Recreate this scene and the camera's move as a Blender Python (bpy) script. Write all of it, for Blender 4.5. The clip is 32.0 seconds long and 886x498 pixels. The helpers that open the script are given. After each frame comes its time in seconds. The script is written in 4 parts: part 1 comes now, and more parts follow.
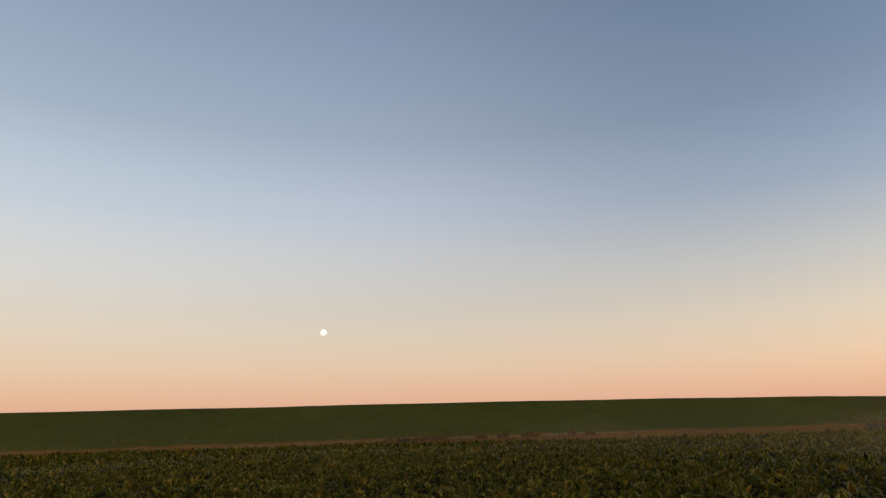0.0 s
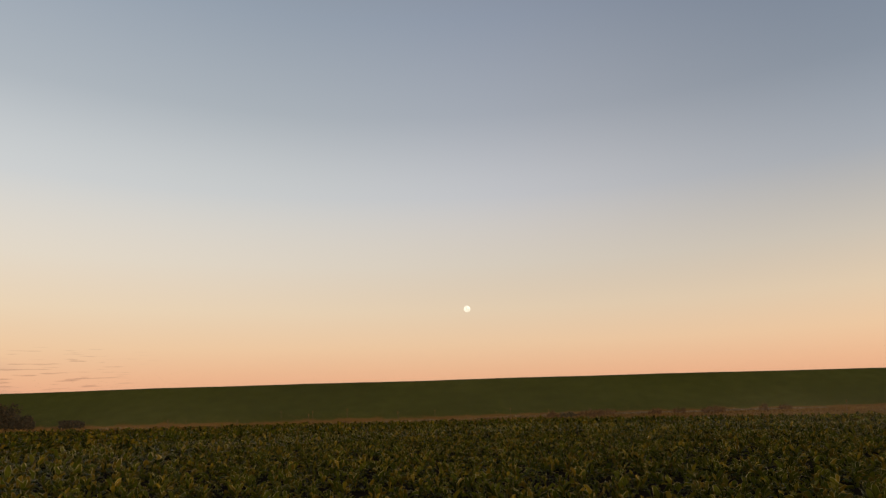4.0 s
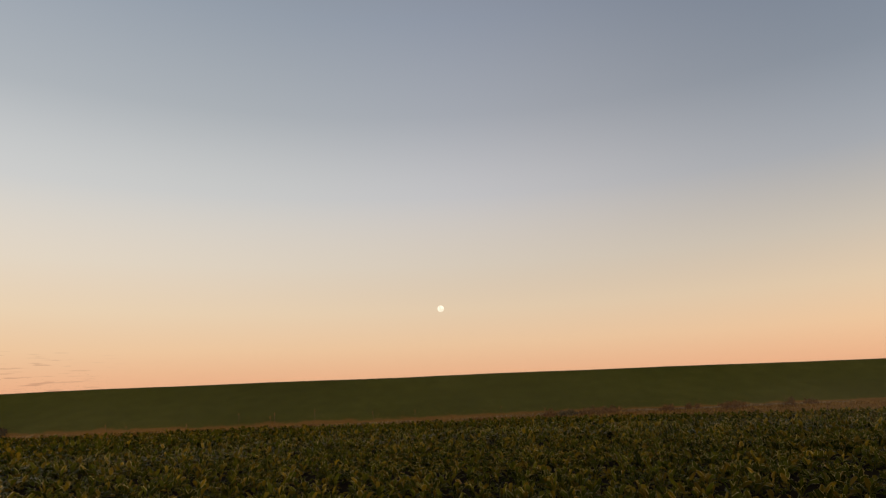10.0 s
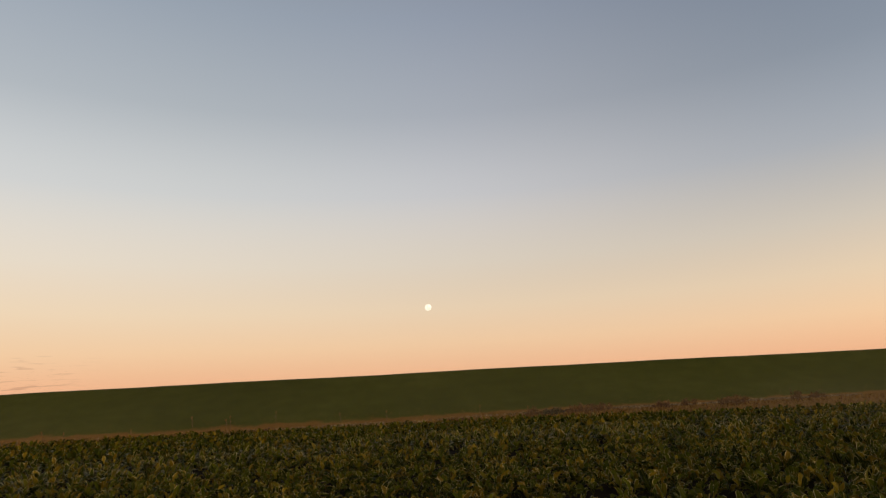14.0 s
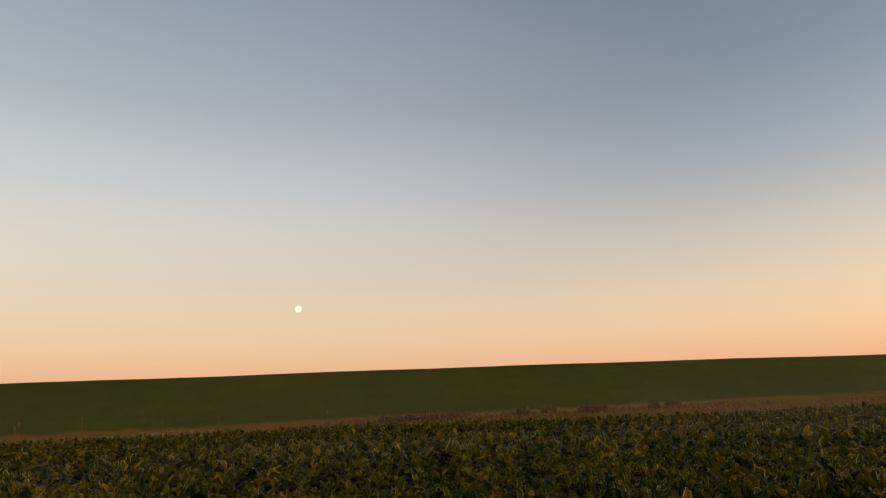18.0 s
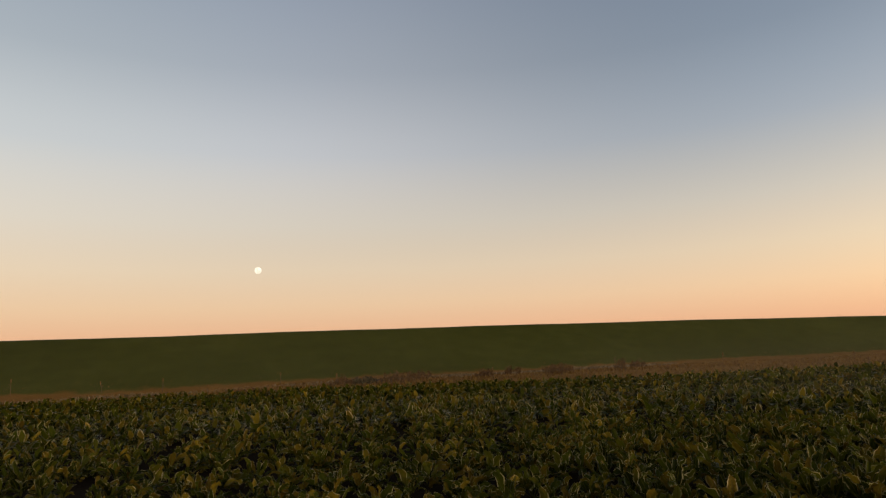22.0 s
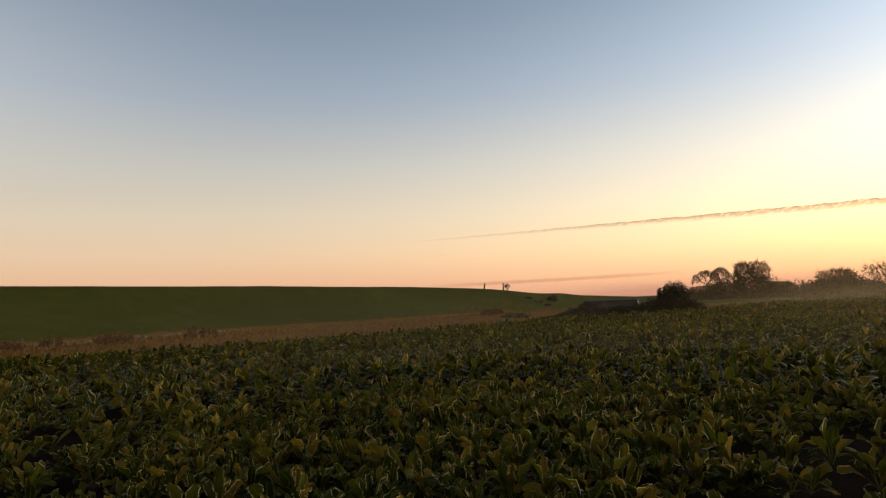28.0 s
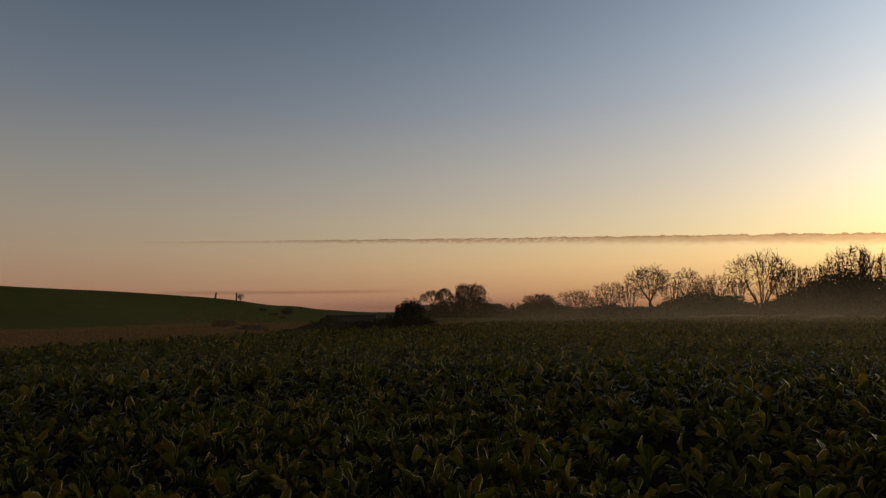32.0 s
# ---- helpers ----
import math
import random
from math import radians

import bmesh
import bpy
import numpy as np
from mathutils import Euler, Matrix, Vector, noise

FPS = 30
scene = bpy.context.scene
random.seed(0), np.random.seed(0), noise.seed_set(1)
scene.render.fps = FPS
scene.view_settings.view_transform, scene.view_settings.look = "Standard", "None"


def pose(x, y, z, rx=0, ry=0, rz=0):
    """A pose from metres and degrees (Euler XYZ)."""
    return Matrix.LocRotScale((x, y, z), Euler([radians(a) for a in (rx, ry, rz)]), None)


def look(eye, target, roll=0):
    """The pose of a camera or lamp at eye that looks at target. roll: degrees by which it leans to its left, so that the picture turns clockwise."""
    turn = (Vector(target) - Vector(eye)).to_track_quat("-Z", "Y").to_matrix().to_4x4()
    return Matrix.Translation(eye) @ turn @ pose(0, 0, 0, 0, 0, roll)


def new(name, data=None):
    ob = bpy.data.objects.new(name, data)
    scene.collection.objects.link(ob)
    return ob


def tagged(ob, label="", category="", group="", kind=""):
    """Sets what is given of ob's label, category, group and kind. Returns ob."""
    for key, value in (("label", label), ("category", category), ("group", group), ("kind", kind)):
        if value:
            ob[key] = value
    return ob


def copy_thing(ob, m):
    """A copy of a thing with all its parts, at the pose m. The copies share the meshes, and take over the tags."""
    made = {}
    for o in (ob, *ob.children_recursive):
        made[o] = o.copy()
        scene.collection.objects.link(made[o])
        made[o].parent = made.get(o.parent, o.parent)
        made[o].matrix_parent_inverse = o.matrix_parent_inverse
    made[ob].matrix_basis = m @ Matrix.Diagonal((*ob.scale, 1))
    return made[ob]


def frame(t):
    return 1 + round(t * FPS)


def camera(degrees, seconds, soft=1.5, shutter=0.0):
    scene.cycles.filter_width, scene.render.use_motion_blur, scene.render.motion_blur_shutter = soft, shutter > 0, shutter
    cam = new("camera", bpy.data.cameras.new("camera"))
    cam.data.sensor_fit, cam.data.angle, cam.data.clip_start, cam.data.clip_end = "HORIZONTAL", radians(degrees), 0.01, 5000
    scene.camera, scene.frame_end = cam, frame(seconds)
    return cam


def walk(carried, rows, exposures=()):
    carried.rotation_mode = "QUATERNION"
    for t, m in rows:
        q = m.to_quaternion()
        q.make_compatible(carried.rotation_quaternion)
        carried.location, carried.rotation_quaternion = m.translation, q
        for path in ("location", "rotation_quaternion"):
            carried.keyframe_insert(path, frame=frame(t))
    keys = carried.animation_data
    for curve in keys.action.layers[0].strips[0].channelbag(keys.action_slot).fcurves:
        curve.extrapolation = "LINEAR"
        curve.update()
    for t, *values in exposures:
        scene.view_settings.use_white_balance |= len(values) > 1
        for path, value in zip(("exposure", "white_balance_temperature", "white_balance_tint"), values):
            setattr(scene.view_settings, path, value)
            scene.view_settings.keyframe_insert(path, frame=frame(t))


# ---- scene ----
# ------------------------------------------------------------------ camera and walk
FOV = 68.8
# seconds, place, heading (degrees clockwise from the moon), pitch up, roll
PATH = [
    (0.0, -0.00, -0.00, 1.63, 10.70, 15.31, -1.72),
    (0.5, -0.14, 0.51, 1.63, 6.29, 13.84, -1.34),
    (1.0, -0.28, 1.01, 1.63, 0.21, 12.48, -0.68),
    (1.5, -0.41, 1.52, 1.64, -3.89, 13.60, -0.78),
    (2.0, -0.51, 2.03, 1.64, -3.67, 13.42, -0.93),
    (2.5, -0.61, 2.54, 1.64, -2.74, 13.37, -1.01),
    (4.5, -1.00, 4.69, 1.67, -1.75, 13.57, -1.74),
    (5.0, -1.07, 5.27, 1.66, -1.24, 13.67, -1.78),
    (5.5, -1.14, 5.86, 1.65, -0.89, 13.75, -1.95),
    (6.0, -1.21, 6.44, 1.64, -2.14, 13.47, -1.64),
    (6.5, -1.33, 7.07, 1.64, -2.47, 13.82, -1.62),
    (7.0, -1.44, 7.71, 1.64, -3.29, 14.02, -1.68),
    (7.5, -1.56, 8.34, 1.64, -3.88, 14.05, -1.74),
    (8.0, -1.67, 8.99, 1.63, -4.76, 14.10, -1.98),
    (8.5, -1.78, 9.64, 1.61, -4.44, 14.09, -2.22),
    (9.0, -1.89, 10.29, 1.59, -2.98, 14.00, -2.24),
    (9.5, -1.87, 10.92, 1.58, -0.93, 13.77, -2.31),
    (10.0, -1.85, 11.54, 1.57, 0.47, 13.42, -2.36),
    (10.5, -1.83, 12.16, 1.56, 1.54, 13.28, -2.23),
    (11.0, -1.64, 12.78, 1.55, -1.42, 13.23, -2.71),
    (11.5, -1.45, 13.40, 1.54, -2.22, 13.02, -3.04),
    (12.0, -1.27, 14.02, 1.54, -0.27, 12.98, -3.00),
    (12.5, -1.14, 14.59, 1.53, 1.15, 12.95, -3.13),
    (13.0, -1.02, 15.16, 1.52, 2.78, 12.87, -3.03),
    (13.5, -0.89, 15.73, 1.52, 3.46, 12.88, -3.00),
    (14.0, -0.75, 16.32, 1.54, 1.63, 13.26, -3.13),
    (14.5, -0.61, 16.91, 1.56, 3.10, 14.47, -2.41),
    (15.0, -0.47, 17.51, 1.58, 6.79, 14.28, -2.37),
    (15.5, -0.27, 18.03, 1.57, 8.97, 14.19, -2.41),
    (17.5, 0.59, 20.05, 1.55, 11.15, 13.83, -2.76),
    (18.0, 0.81, 20.53, 1.55, 12.91, 13.10, -2.69),
    (18.5, 0.85, 20.92, 1.54, 14.73, 12.61, -2.69),
    (19.0, 0.90, 21.31, 1.53, 16.63, 12.01, -2.47),
    (19.5, 0.94, 21.70, 1.53, 15.83, 11.65, -2.57),
    (20.0, 1.03, 21.92, 1.52, 13.97, 11.53, -2.72),
    (20.5, 1.12, 22.15, 1.50, 13.50, 11.56, -2.88),
    (21.0, 1.21, 22.38, 1.49, 15.56, 11.21, -2.90),
    (21.5, 1.28, 22.61, 1.50, 15.66, 10.13, -2.94),
    (22.0, 1.35, 22.83, 1.51, 16.16, 9.67, -2.66),
    (22.5, 1.42, 23.06, 1.52, 14.73, 9.69, -3.03),
    (23.0, 1.46, 23.15, 1.51, 15.78, 8.59, -3.38),
    (23.5, 1.50, 23.24, 1.50, 16.91, 7.52, -3.57),
    (24.0, 1.54, 23.34, 1.49, 18.06, 7.16, -3.48),
    (24.5, 1.61, 23.55, 1.48, 19.40, 6.64, -3.81),
    (26.5, 1.96, 24.66, 1.55, 32.60, 5.25, -2.97),
    (27.0, 2.07, 24.99, 1.60, 40.55, 5.44, -2.50),
    (27.5, 2.12, 25.43, 1.57, 48.62, 5.03, -2.58),
    (28.0, 2.17, 25.87, 1.55, 53.55, 4.96, -2.67),
    (28.5, 2.22, 26.31, 1.52, 55.93, 5.56, -2.64),
    (29.0, 2.33, 26.55, 1.53, 66.02, 5.79, -2.75),
    (29.5, 2.44, 26.79, 1.55, 74.33, 5.04, -2.93),
    (30.0, 2.56, 27.03, 1.56, 82.39, 4.30, -2.27),
    (30.5, 2.58, 26.97, 1.55, 89.17, 3.79, -2.20),
    (31.0, 2.60, 26.91, 1.54, 87.96, 3.75, -2.36),
    (31.5, 2.59, 26.98, 1.54, 82.45, 4.32, -1.55),
    (32.0, 2.58, 27.05, 1.54, 76.89, 5.51, -0.56),
]


def heading(az, el):
    a, e = radians(az), radians(el)
    return Vector((math.sin(a) * math.cos(e), math.cos(a) * math.cos(e), math.sin(e)))


EXPOSURES = [
    (0.0, -0.1, 6000, 10), (1.0, -0.14, 6450, 11), (2.0, -0.13, 6600, 11), (5.0, -0.1, 6900, 12), (9.0, -0.15, 7000, 13), (13.0, -0.02, 6900, 12),
    (15.0, -0.08, 6900, 12), (18.0, -0.07, 6800, 11), (20.0, -0.02, 6700, 10), (22.0, -0.08, 6700, 10), (23.0, 0.06, 6600, 10), (24.0, 0.07, 6600, 10), (27.0, 0.24, 6280, 10), (28.0, -0.06, 6280, 8), (29.0, -0.40, 6300, 8), (30.0, -1.05, 6500, 10),
    (31.0, -1.58, 6480, 11), (32.0, -1.35, 6150, 10),
]
cam = camera(FOV, 32.0, soft=1.3)
walk(cam, [(t, look((x, y, z), Vector((x, y, z)) + heading(az, el) * 10, roll)) for t, x, y, z, az, el, roll in PATH], EXPOSURES)

# ------------------------------------------------------------------ sky and sun
SUN_AZ, SUN_EL = 130.0, 4.0


def lin(c, gain=1.0):
    return tuple(gain * ((v / 255) / 12.92 if v / 255 <= 0.04045 else ((v / 255 + 0.055) / 1.055) ** 2.4) for v in c)


class Nodes:
    """Short hand for building a node tree."""

    def __init__(self, tree):
        self.tree = tree
        tree.nodes.clear()

    def node(self, kind, **values):
        n = self.tree.nodes.new(kind)
        for k, v in values.items():
            setattr(n, k, v)
        return n

    def put(self, socket, value):
        if isinstance(value, bpy.types.NodeSocket):
            self.tree.links.new(value, socket)
        else:
            socket.default_value = value

    def math(self, op, a, b=0.0, c=0.0, clamp=False):
        n = self.node("ShaderNodeMath", operation=op, use_clamp=clamp)
        for s, v in zip(n.inputs, (a, b, c)):
            self.put(s, v)
        return n.outputs[0]

    def range(self, v, a, b, c=0.0, d=1.0, smooth=True):
        n = self.node("ShaderNodeMapRange", interpolation_type="SMOOTHSTEP" if smooth else "LINEAR")
        for s, x in zip(n.inputs, (v, a, b, c, d)):
            self.put(s, x)
        return n.outputs[0]

    def ramp(self, v, stops):
        n = self.node("ShaderNodeValToRGB")
        e = n.color_ramp.elements
        while len(e) < len(stops):
            e.new(0.5)
        for q, (p, c) in zip(e, stops):
            q.position, q.color = p, (*c[:3], 1)
        self.put(n.inputs[0], v)
        return n.outputs[0]

    def mix(self, f, a, b, kind="MIX"):
        n = self.node("ShaderNodeMix", data_type="RGBA", blend_type=kind)
        self.put(n.inputs[0], f)
        for s, v in ((n.inputs[6], a), (n.inputs[7], b)):
            self.put(s, (*v[:3], 1) if isinstance(v, tuple) else v)
        return n.outputs[2]

    def noise(self, vec, scale, detail=3.0, rough=0.55):
        n = self.node("ShaderNodeTexNoise")
        if vec is not None:
            self.put(n.inputs["Vector"], vec)
        self.put(n.inputs["Scale"], scale)
        self.put(n.inputs["Detail"], detail)
        self.put(n.inputs["Roughness"], rough)
        return n.outputs["Fac"]

    def xyz(self, x, y, z):
        n = self.node("ShaderNodeCombineXYZ")
        for s, v in zip(n.inputs, (x, y, z)):
            self.put(s, v)
        return n.outputs[0]


def build_sky():
    world = bpy.data.worlds.new("dusk_sky")
    scene.world = world
    world.use_nodes = True
    g = Nodes(world.node_tree)
    way = g.node("ShaderNodeTexCoord").outputs["Generated"]
    split = g.node("ShaderNodeSeparateXYZ")
    g.put(split.inputs[0], way)
    x, y, z = split.outputs
    el = g.math("MULTIPLY", g.math("ARCSINE", z), 180 / math.pi)
    az = g.math("MULTIPLY", g.math("ARCTAN2", x, y), 180 / math.pi)
    flat = g.math("MAXIMUM", g.math("SQRT", g.math("ADD", g.math("MULTIPLY", x, x), g.math("MULTIPLY", y, y))), 0.01)
    s = radians(SUN_AZ)
    cd = g.math("DIVIDE", g.math("ADD", g.math("MULTIPLY", x, math.sin(s)), g.math("MULTIPLY", y, math.cos(s))), flat)
    h = g.math("DIVIDE", el, 90.0, clamp=True)

    def column(stops):
        return g.ramp(h, [(e / 90, lin(c)) for e, c in stops])

    def scaled(colour, k):
        n = g.node("ShaderNodeVectorMath", operation="SCALE")
        g.put(n.inputs[0], colour)
        g.put(n.inputs["Scale"], k)
        return n.outputs[0]

    side = column(SKY_SIDE)
    # the sky is darkest square to the sun and brightens again opposite to it
    back = g.math("MINIMUM", cd, 0.0)
    col = scaled(side, g.math("MULTIPLY_ADD", g.math("MULTIPLY", back, back), g.range(el, 3.0, 22.0, 0.0, SKY_BACK * 1.35), 1.0))
    rim = g.math("DIVIDE", g.math("ADD", cd, 0.54), 0.37)
    rim = g.math("EXPONENT", g.math("MULTIPLY", g.math("MULTIPLY", rim, rim), -1.0))
    col = scaled(col, g.math("MULTIPLY_ADD", rim, g.range(el, 9.0, 20.0, 0.0, 0.2), 1.0))
    # the wide and the narrow glow over the place where the sun went down
    turn = g.math("MULTIPLY", g.math("ARCCOSINE", cd), 180 / math.pi)
    for stops, wide in ((GLOW_WIDE, g.range(el, 8.0, 28.0, 50.0, 43.0)), (GLOW_NARROW, 21.0)):
        k = g.math("DIVIDE", turn, wide)
        k = g.math("EXPONENT", g.math("MULTIPLY", g.math("MULTIPLY", k, k), -1.0))
        col = g.mix(1.0, col, scaled(g.ramp(h, [(e / 90, c) for e, c in stops]), k), "ADD")
    # deeper blue high up between the glow and the far side
    deep = g.math("MULTIPLY", g.range(cd, -0.55, 0.15), g.range(el, 8.0, 22.0))
    col = g.mix(deep, col, (0.89, 0.99, 1.09), "MULTIPLY")
    col = g.mix(g.math("MULTIPLY", g.range(cd, -0.55, -0.9), g.range(el, 10.0, 20.0)), col, (0.99, 1.005, 0.965), "MULTIPLY")
    # grain of the strips of cloud
    rip = g.noise(g.xyz(g.math("MULTIPLY", az, 1.3), g.math("MULTIPLY", el, 3.5), 0.0), 1.0, 4.0, 0.6)
    wob = g.noise(g.xyz(g.math("MULTIPLY", az, 0.35), 3.0, 0.0), 1.0, 3.0)
    # the long strip of ripple cloud over the trees
    off = g.math("SUBTRACT", az, 75.0)
    mid = g.math("SUBTRACT", 6.22, g.math("MULTIPLY", g.math("MULTIPLY", off, off), 0.0009))
    mid = g.math("ADD", mid, g.math("MULTIPLY_ADD", wob, 0.2, -0.10))
    half = g.math("MAXIMUM", g.math("MULTIPLY_ADD", g.math("SUBTRACT", az, 52.0), 0.0068, 0.05), 0.045)
    d = g.math("DIVIDE", g.math("SUBTRACT", el, mid), half)
    d = g.math("ADD", d, g.math("MULTIPLY_ADD", rip, 1.5, -0.75))
    m = g.math("MULTIPLY", g.range(d, 1.0, 0.86), g.range(d, -1.5, 0.3))
    gaps = g.noise(g.xyz(g.math("MULTIPLY_ADD", el, -2.5, g.math("MULTIPLY", az, 2.4)), g.math("MULTIPLY", el, 4.0), 4.0), 1.0, 2.0)
    open_ = g.range(gaps, 0.30, 0.52, 0.25, 1.0)
    m = g.math("MULTIPLY", m, g.math("MAXIMUM", open_, g.range(az, 76.0, 96.0)))
    m = g.math("MULTIPLY", m, g.range(az, 50.0, 78.0, 0.2, 0.95))
    m = g.math("MULTIPLY", m, g.range(az, 50.0, 54.0))
    col = g.mix(m, col, (0.62, 0.48, 0.43), "MULTIPLY")
    col = g.mix(g.math("MULTIPLY", m, g.range(d, 0.35, 0.85)), col, (0.64, 0.60, 0.60), "MULTIPLY")
    # a low thin strip beside it, and a dull bank on the horizon
    mid2 = g.math("MULTIPLY_ADD", g.math("SUBTRACT", az, 62.0), 0.006, 1.75)
    d2 = g.math("ABSOLUTE", g.math("SUBTRACT", el, g.math("MULTIPLY_ADD", rip, 0.2, g.math("SUBTRACT", mid2, 0.1))))
    m2 = g.math("MULTIPLY", g.range(d2, 0.22, 0.05), g.math("MULTIPLY", g.range(az, 50.0, 58.0), g.range(az, 76.0, 68.0)))
    col = g.mix(g.math("MULTIPLY", m2, 0.7), col, (0.72, 0.62, 0.62), "MULTIPLY")
    m3 = g.math("MULTIPLY", g.range(el, 1.6, 0.2), g.math("MULTIPLY", g.range(az, 58.0, 72.0), g.range(az, 104.0, 84.0)))
    m3 = g.math("MULTIPLY", m3, g.range(g.noise(g.xyz(g.math("MULTIPLY", az, 0.12), g.math("MULTIPLY", el, 4.0), 5.0), 1.0), 0.3, 0.7, 0.55, 1.0))
    col = g.mix(m3, col, (0.72, 0.68, 0.79), "MULTIPLY")
    # streaks of cloud low on the far side, and a soft bank behind them
    st = g.noise(g.xyz(g.math("MULTIPLY", az, 0.40), g.math("MULTIPLY", el, 5.0), 2.0), 1.0, 2.0, 0.5)
    m4 = g.math("MULTIPLY", g.range(st, 0.57, 0.68), g.math("MULTIPLY", g.range(az, -25.0, -31.0), g.math("MULTIPLY", g.range(el, 5.6, 3.9), g.range(el, 1.4, 2.2))))
    col = g.mix(g.math("MULTIPLY", m4, 0.7), col, (0.62, 0.60, 0.66), "MULTIPLY")
    soft_ = g.math("MULTIPLY_ADD", g.noise(g.xyz(g.math("MULTIPLY", az, 0.3), g.math("MULTIPLY", el, 1.5), 7.0), 1.0, 3.0), 1.6, -0.8)
    el2 = g.math("ADD", el, g.math("MULTIPLY", soft_, 0.6))
    m5 = g.math("MAXIMUM", g.math("MULTIPLY", g.range(el2, 4.2, 3.7), g.range(el2, 3.0, 3.5)), g.range(el2, 2.6, 2.0))
    m5 = g.math("MULTIPLY", m5, g.range(g.math("ADD", az, g.math("MULTIPLY", soft_, 2.5)), -34.5, -38.5))
    col = g.mix(g.math("MULTIPLY", m5, 0.75), col, (0.66, 0.70, 0.86), "MULTIPLY")
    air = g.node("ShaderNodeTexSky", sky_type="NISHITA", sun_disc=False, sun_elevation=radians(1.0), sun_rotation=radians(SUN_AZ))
    a = g.node("ShaderNodeBackground")
    g.put(a.inputs[0], col)
    a.inputs[1].default_value = 1.0
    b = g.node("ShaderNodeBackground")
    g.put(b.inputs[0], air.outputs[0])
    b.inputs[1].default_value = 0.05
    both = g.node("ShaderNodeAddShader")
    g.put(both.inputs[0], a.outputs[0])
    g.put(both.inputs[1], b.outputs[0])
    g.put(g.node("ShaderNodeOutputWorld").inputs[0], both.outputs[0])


SKY_SIDE = [(0, (226, 163, 134)), (2.5, (232, 182, 149)), (5, (230, 196, 164)), (8, (219, 199, 175)), (12, (198, 190, 179)),
            (18, (162, 165, 171)), (25, (134, 141, 152)), (33, (116, 126, 142)), (45, (90, 99, 114)), (60, (62, 68, 77)), (90, (42, 45, 50))]
GLOW_WIDE = [(0, (0.32, 0.13, 0.01)), (2, (1.18, 0.60, 0.14)), (4, (1.82, 1.09, 0.30)), (6.5, (1.66, 1.25, 0.55)), (10, (1.40, 1.12, 0.76)),
             (16, (1.10, 0.97, 0.86)), (22, (0.84, 0.84, 0.86)), (35, (0.27, 0.32, 0.37)), (50, (0.05, 0.06, 0.08)), (90, (0.0, 0.0, 0.0))]
GLOW_NARROW = [(0, (1.1, 0.55, 0.13)), (2, (1.7, 1.0, 0.25)), (5, (2.0, 1.45, 0.50)), (10, (1.9, 1.6, 0.98)),
               (16, (1.45, 1.3, 1.0)), (25, (0.62, 0.60, 0.52)), (45, (0.10, 0.10, 0.10)), (90, (0.0, 0.0, 0.0))]
SKY_BACK = 0.5
build_sky()

sun = new("sun", bpy.data.lights.new("sun", "SUN"))
sun.data.energy, sun.data.angle, sun.data.color = 1.7, radians(14), (1.0, 0.76, 0.46)
sun.matrix_world = look(heading(SUN_AZ, SUN_EL) * 100, (0, 0, 0))


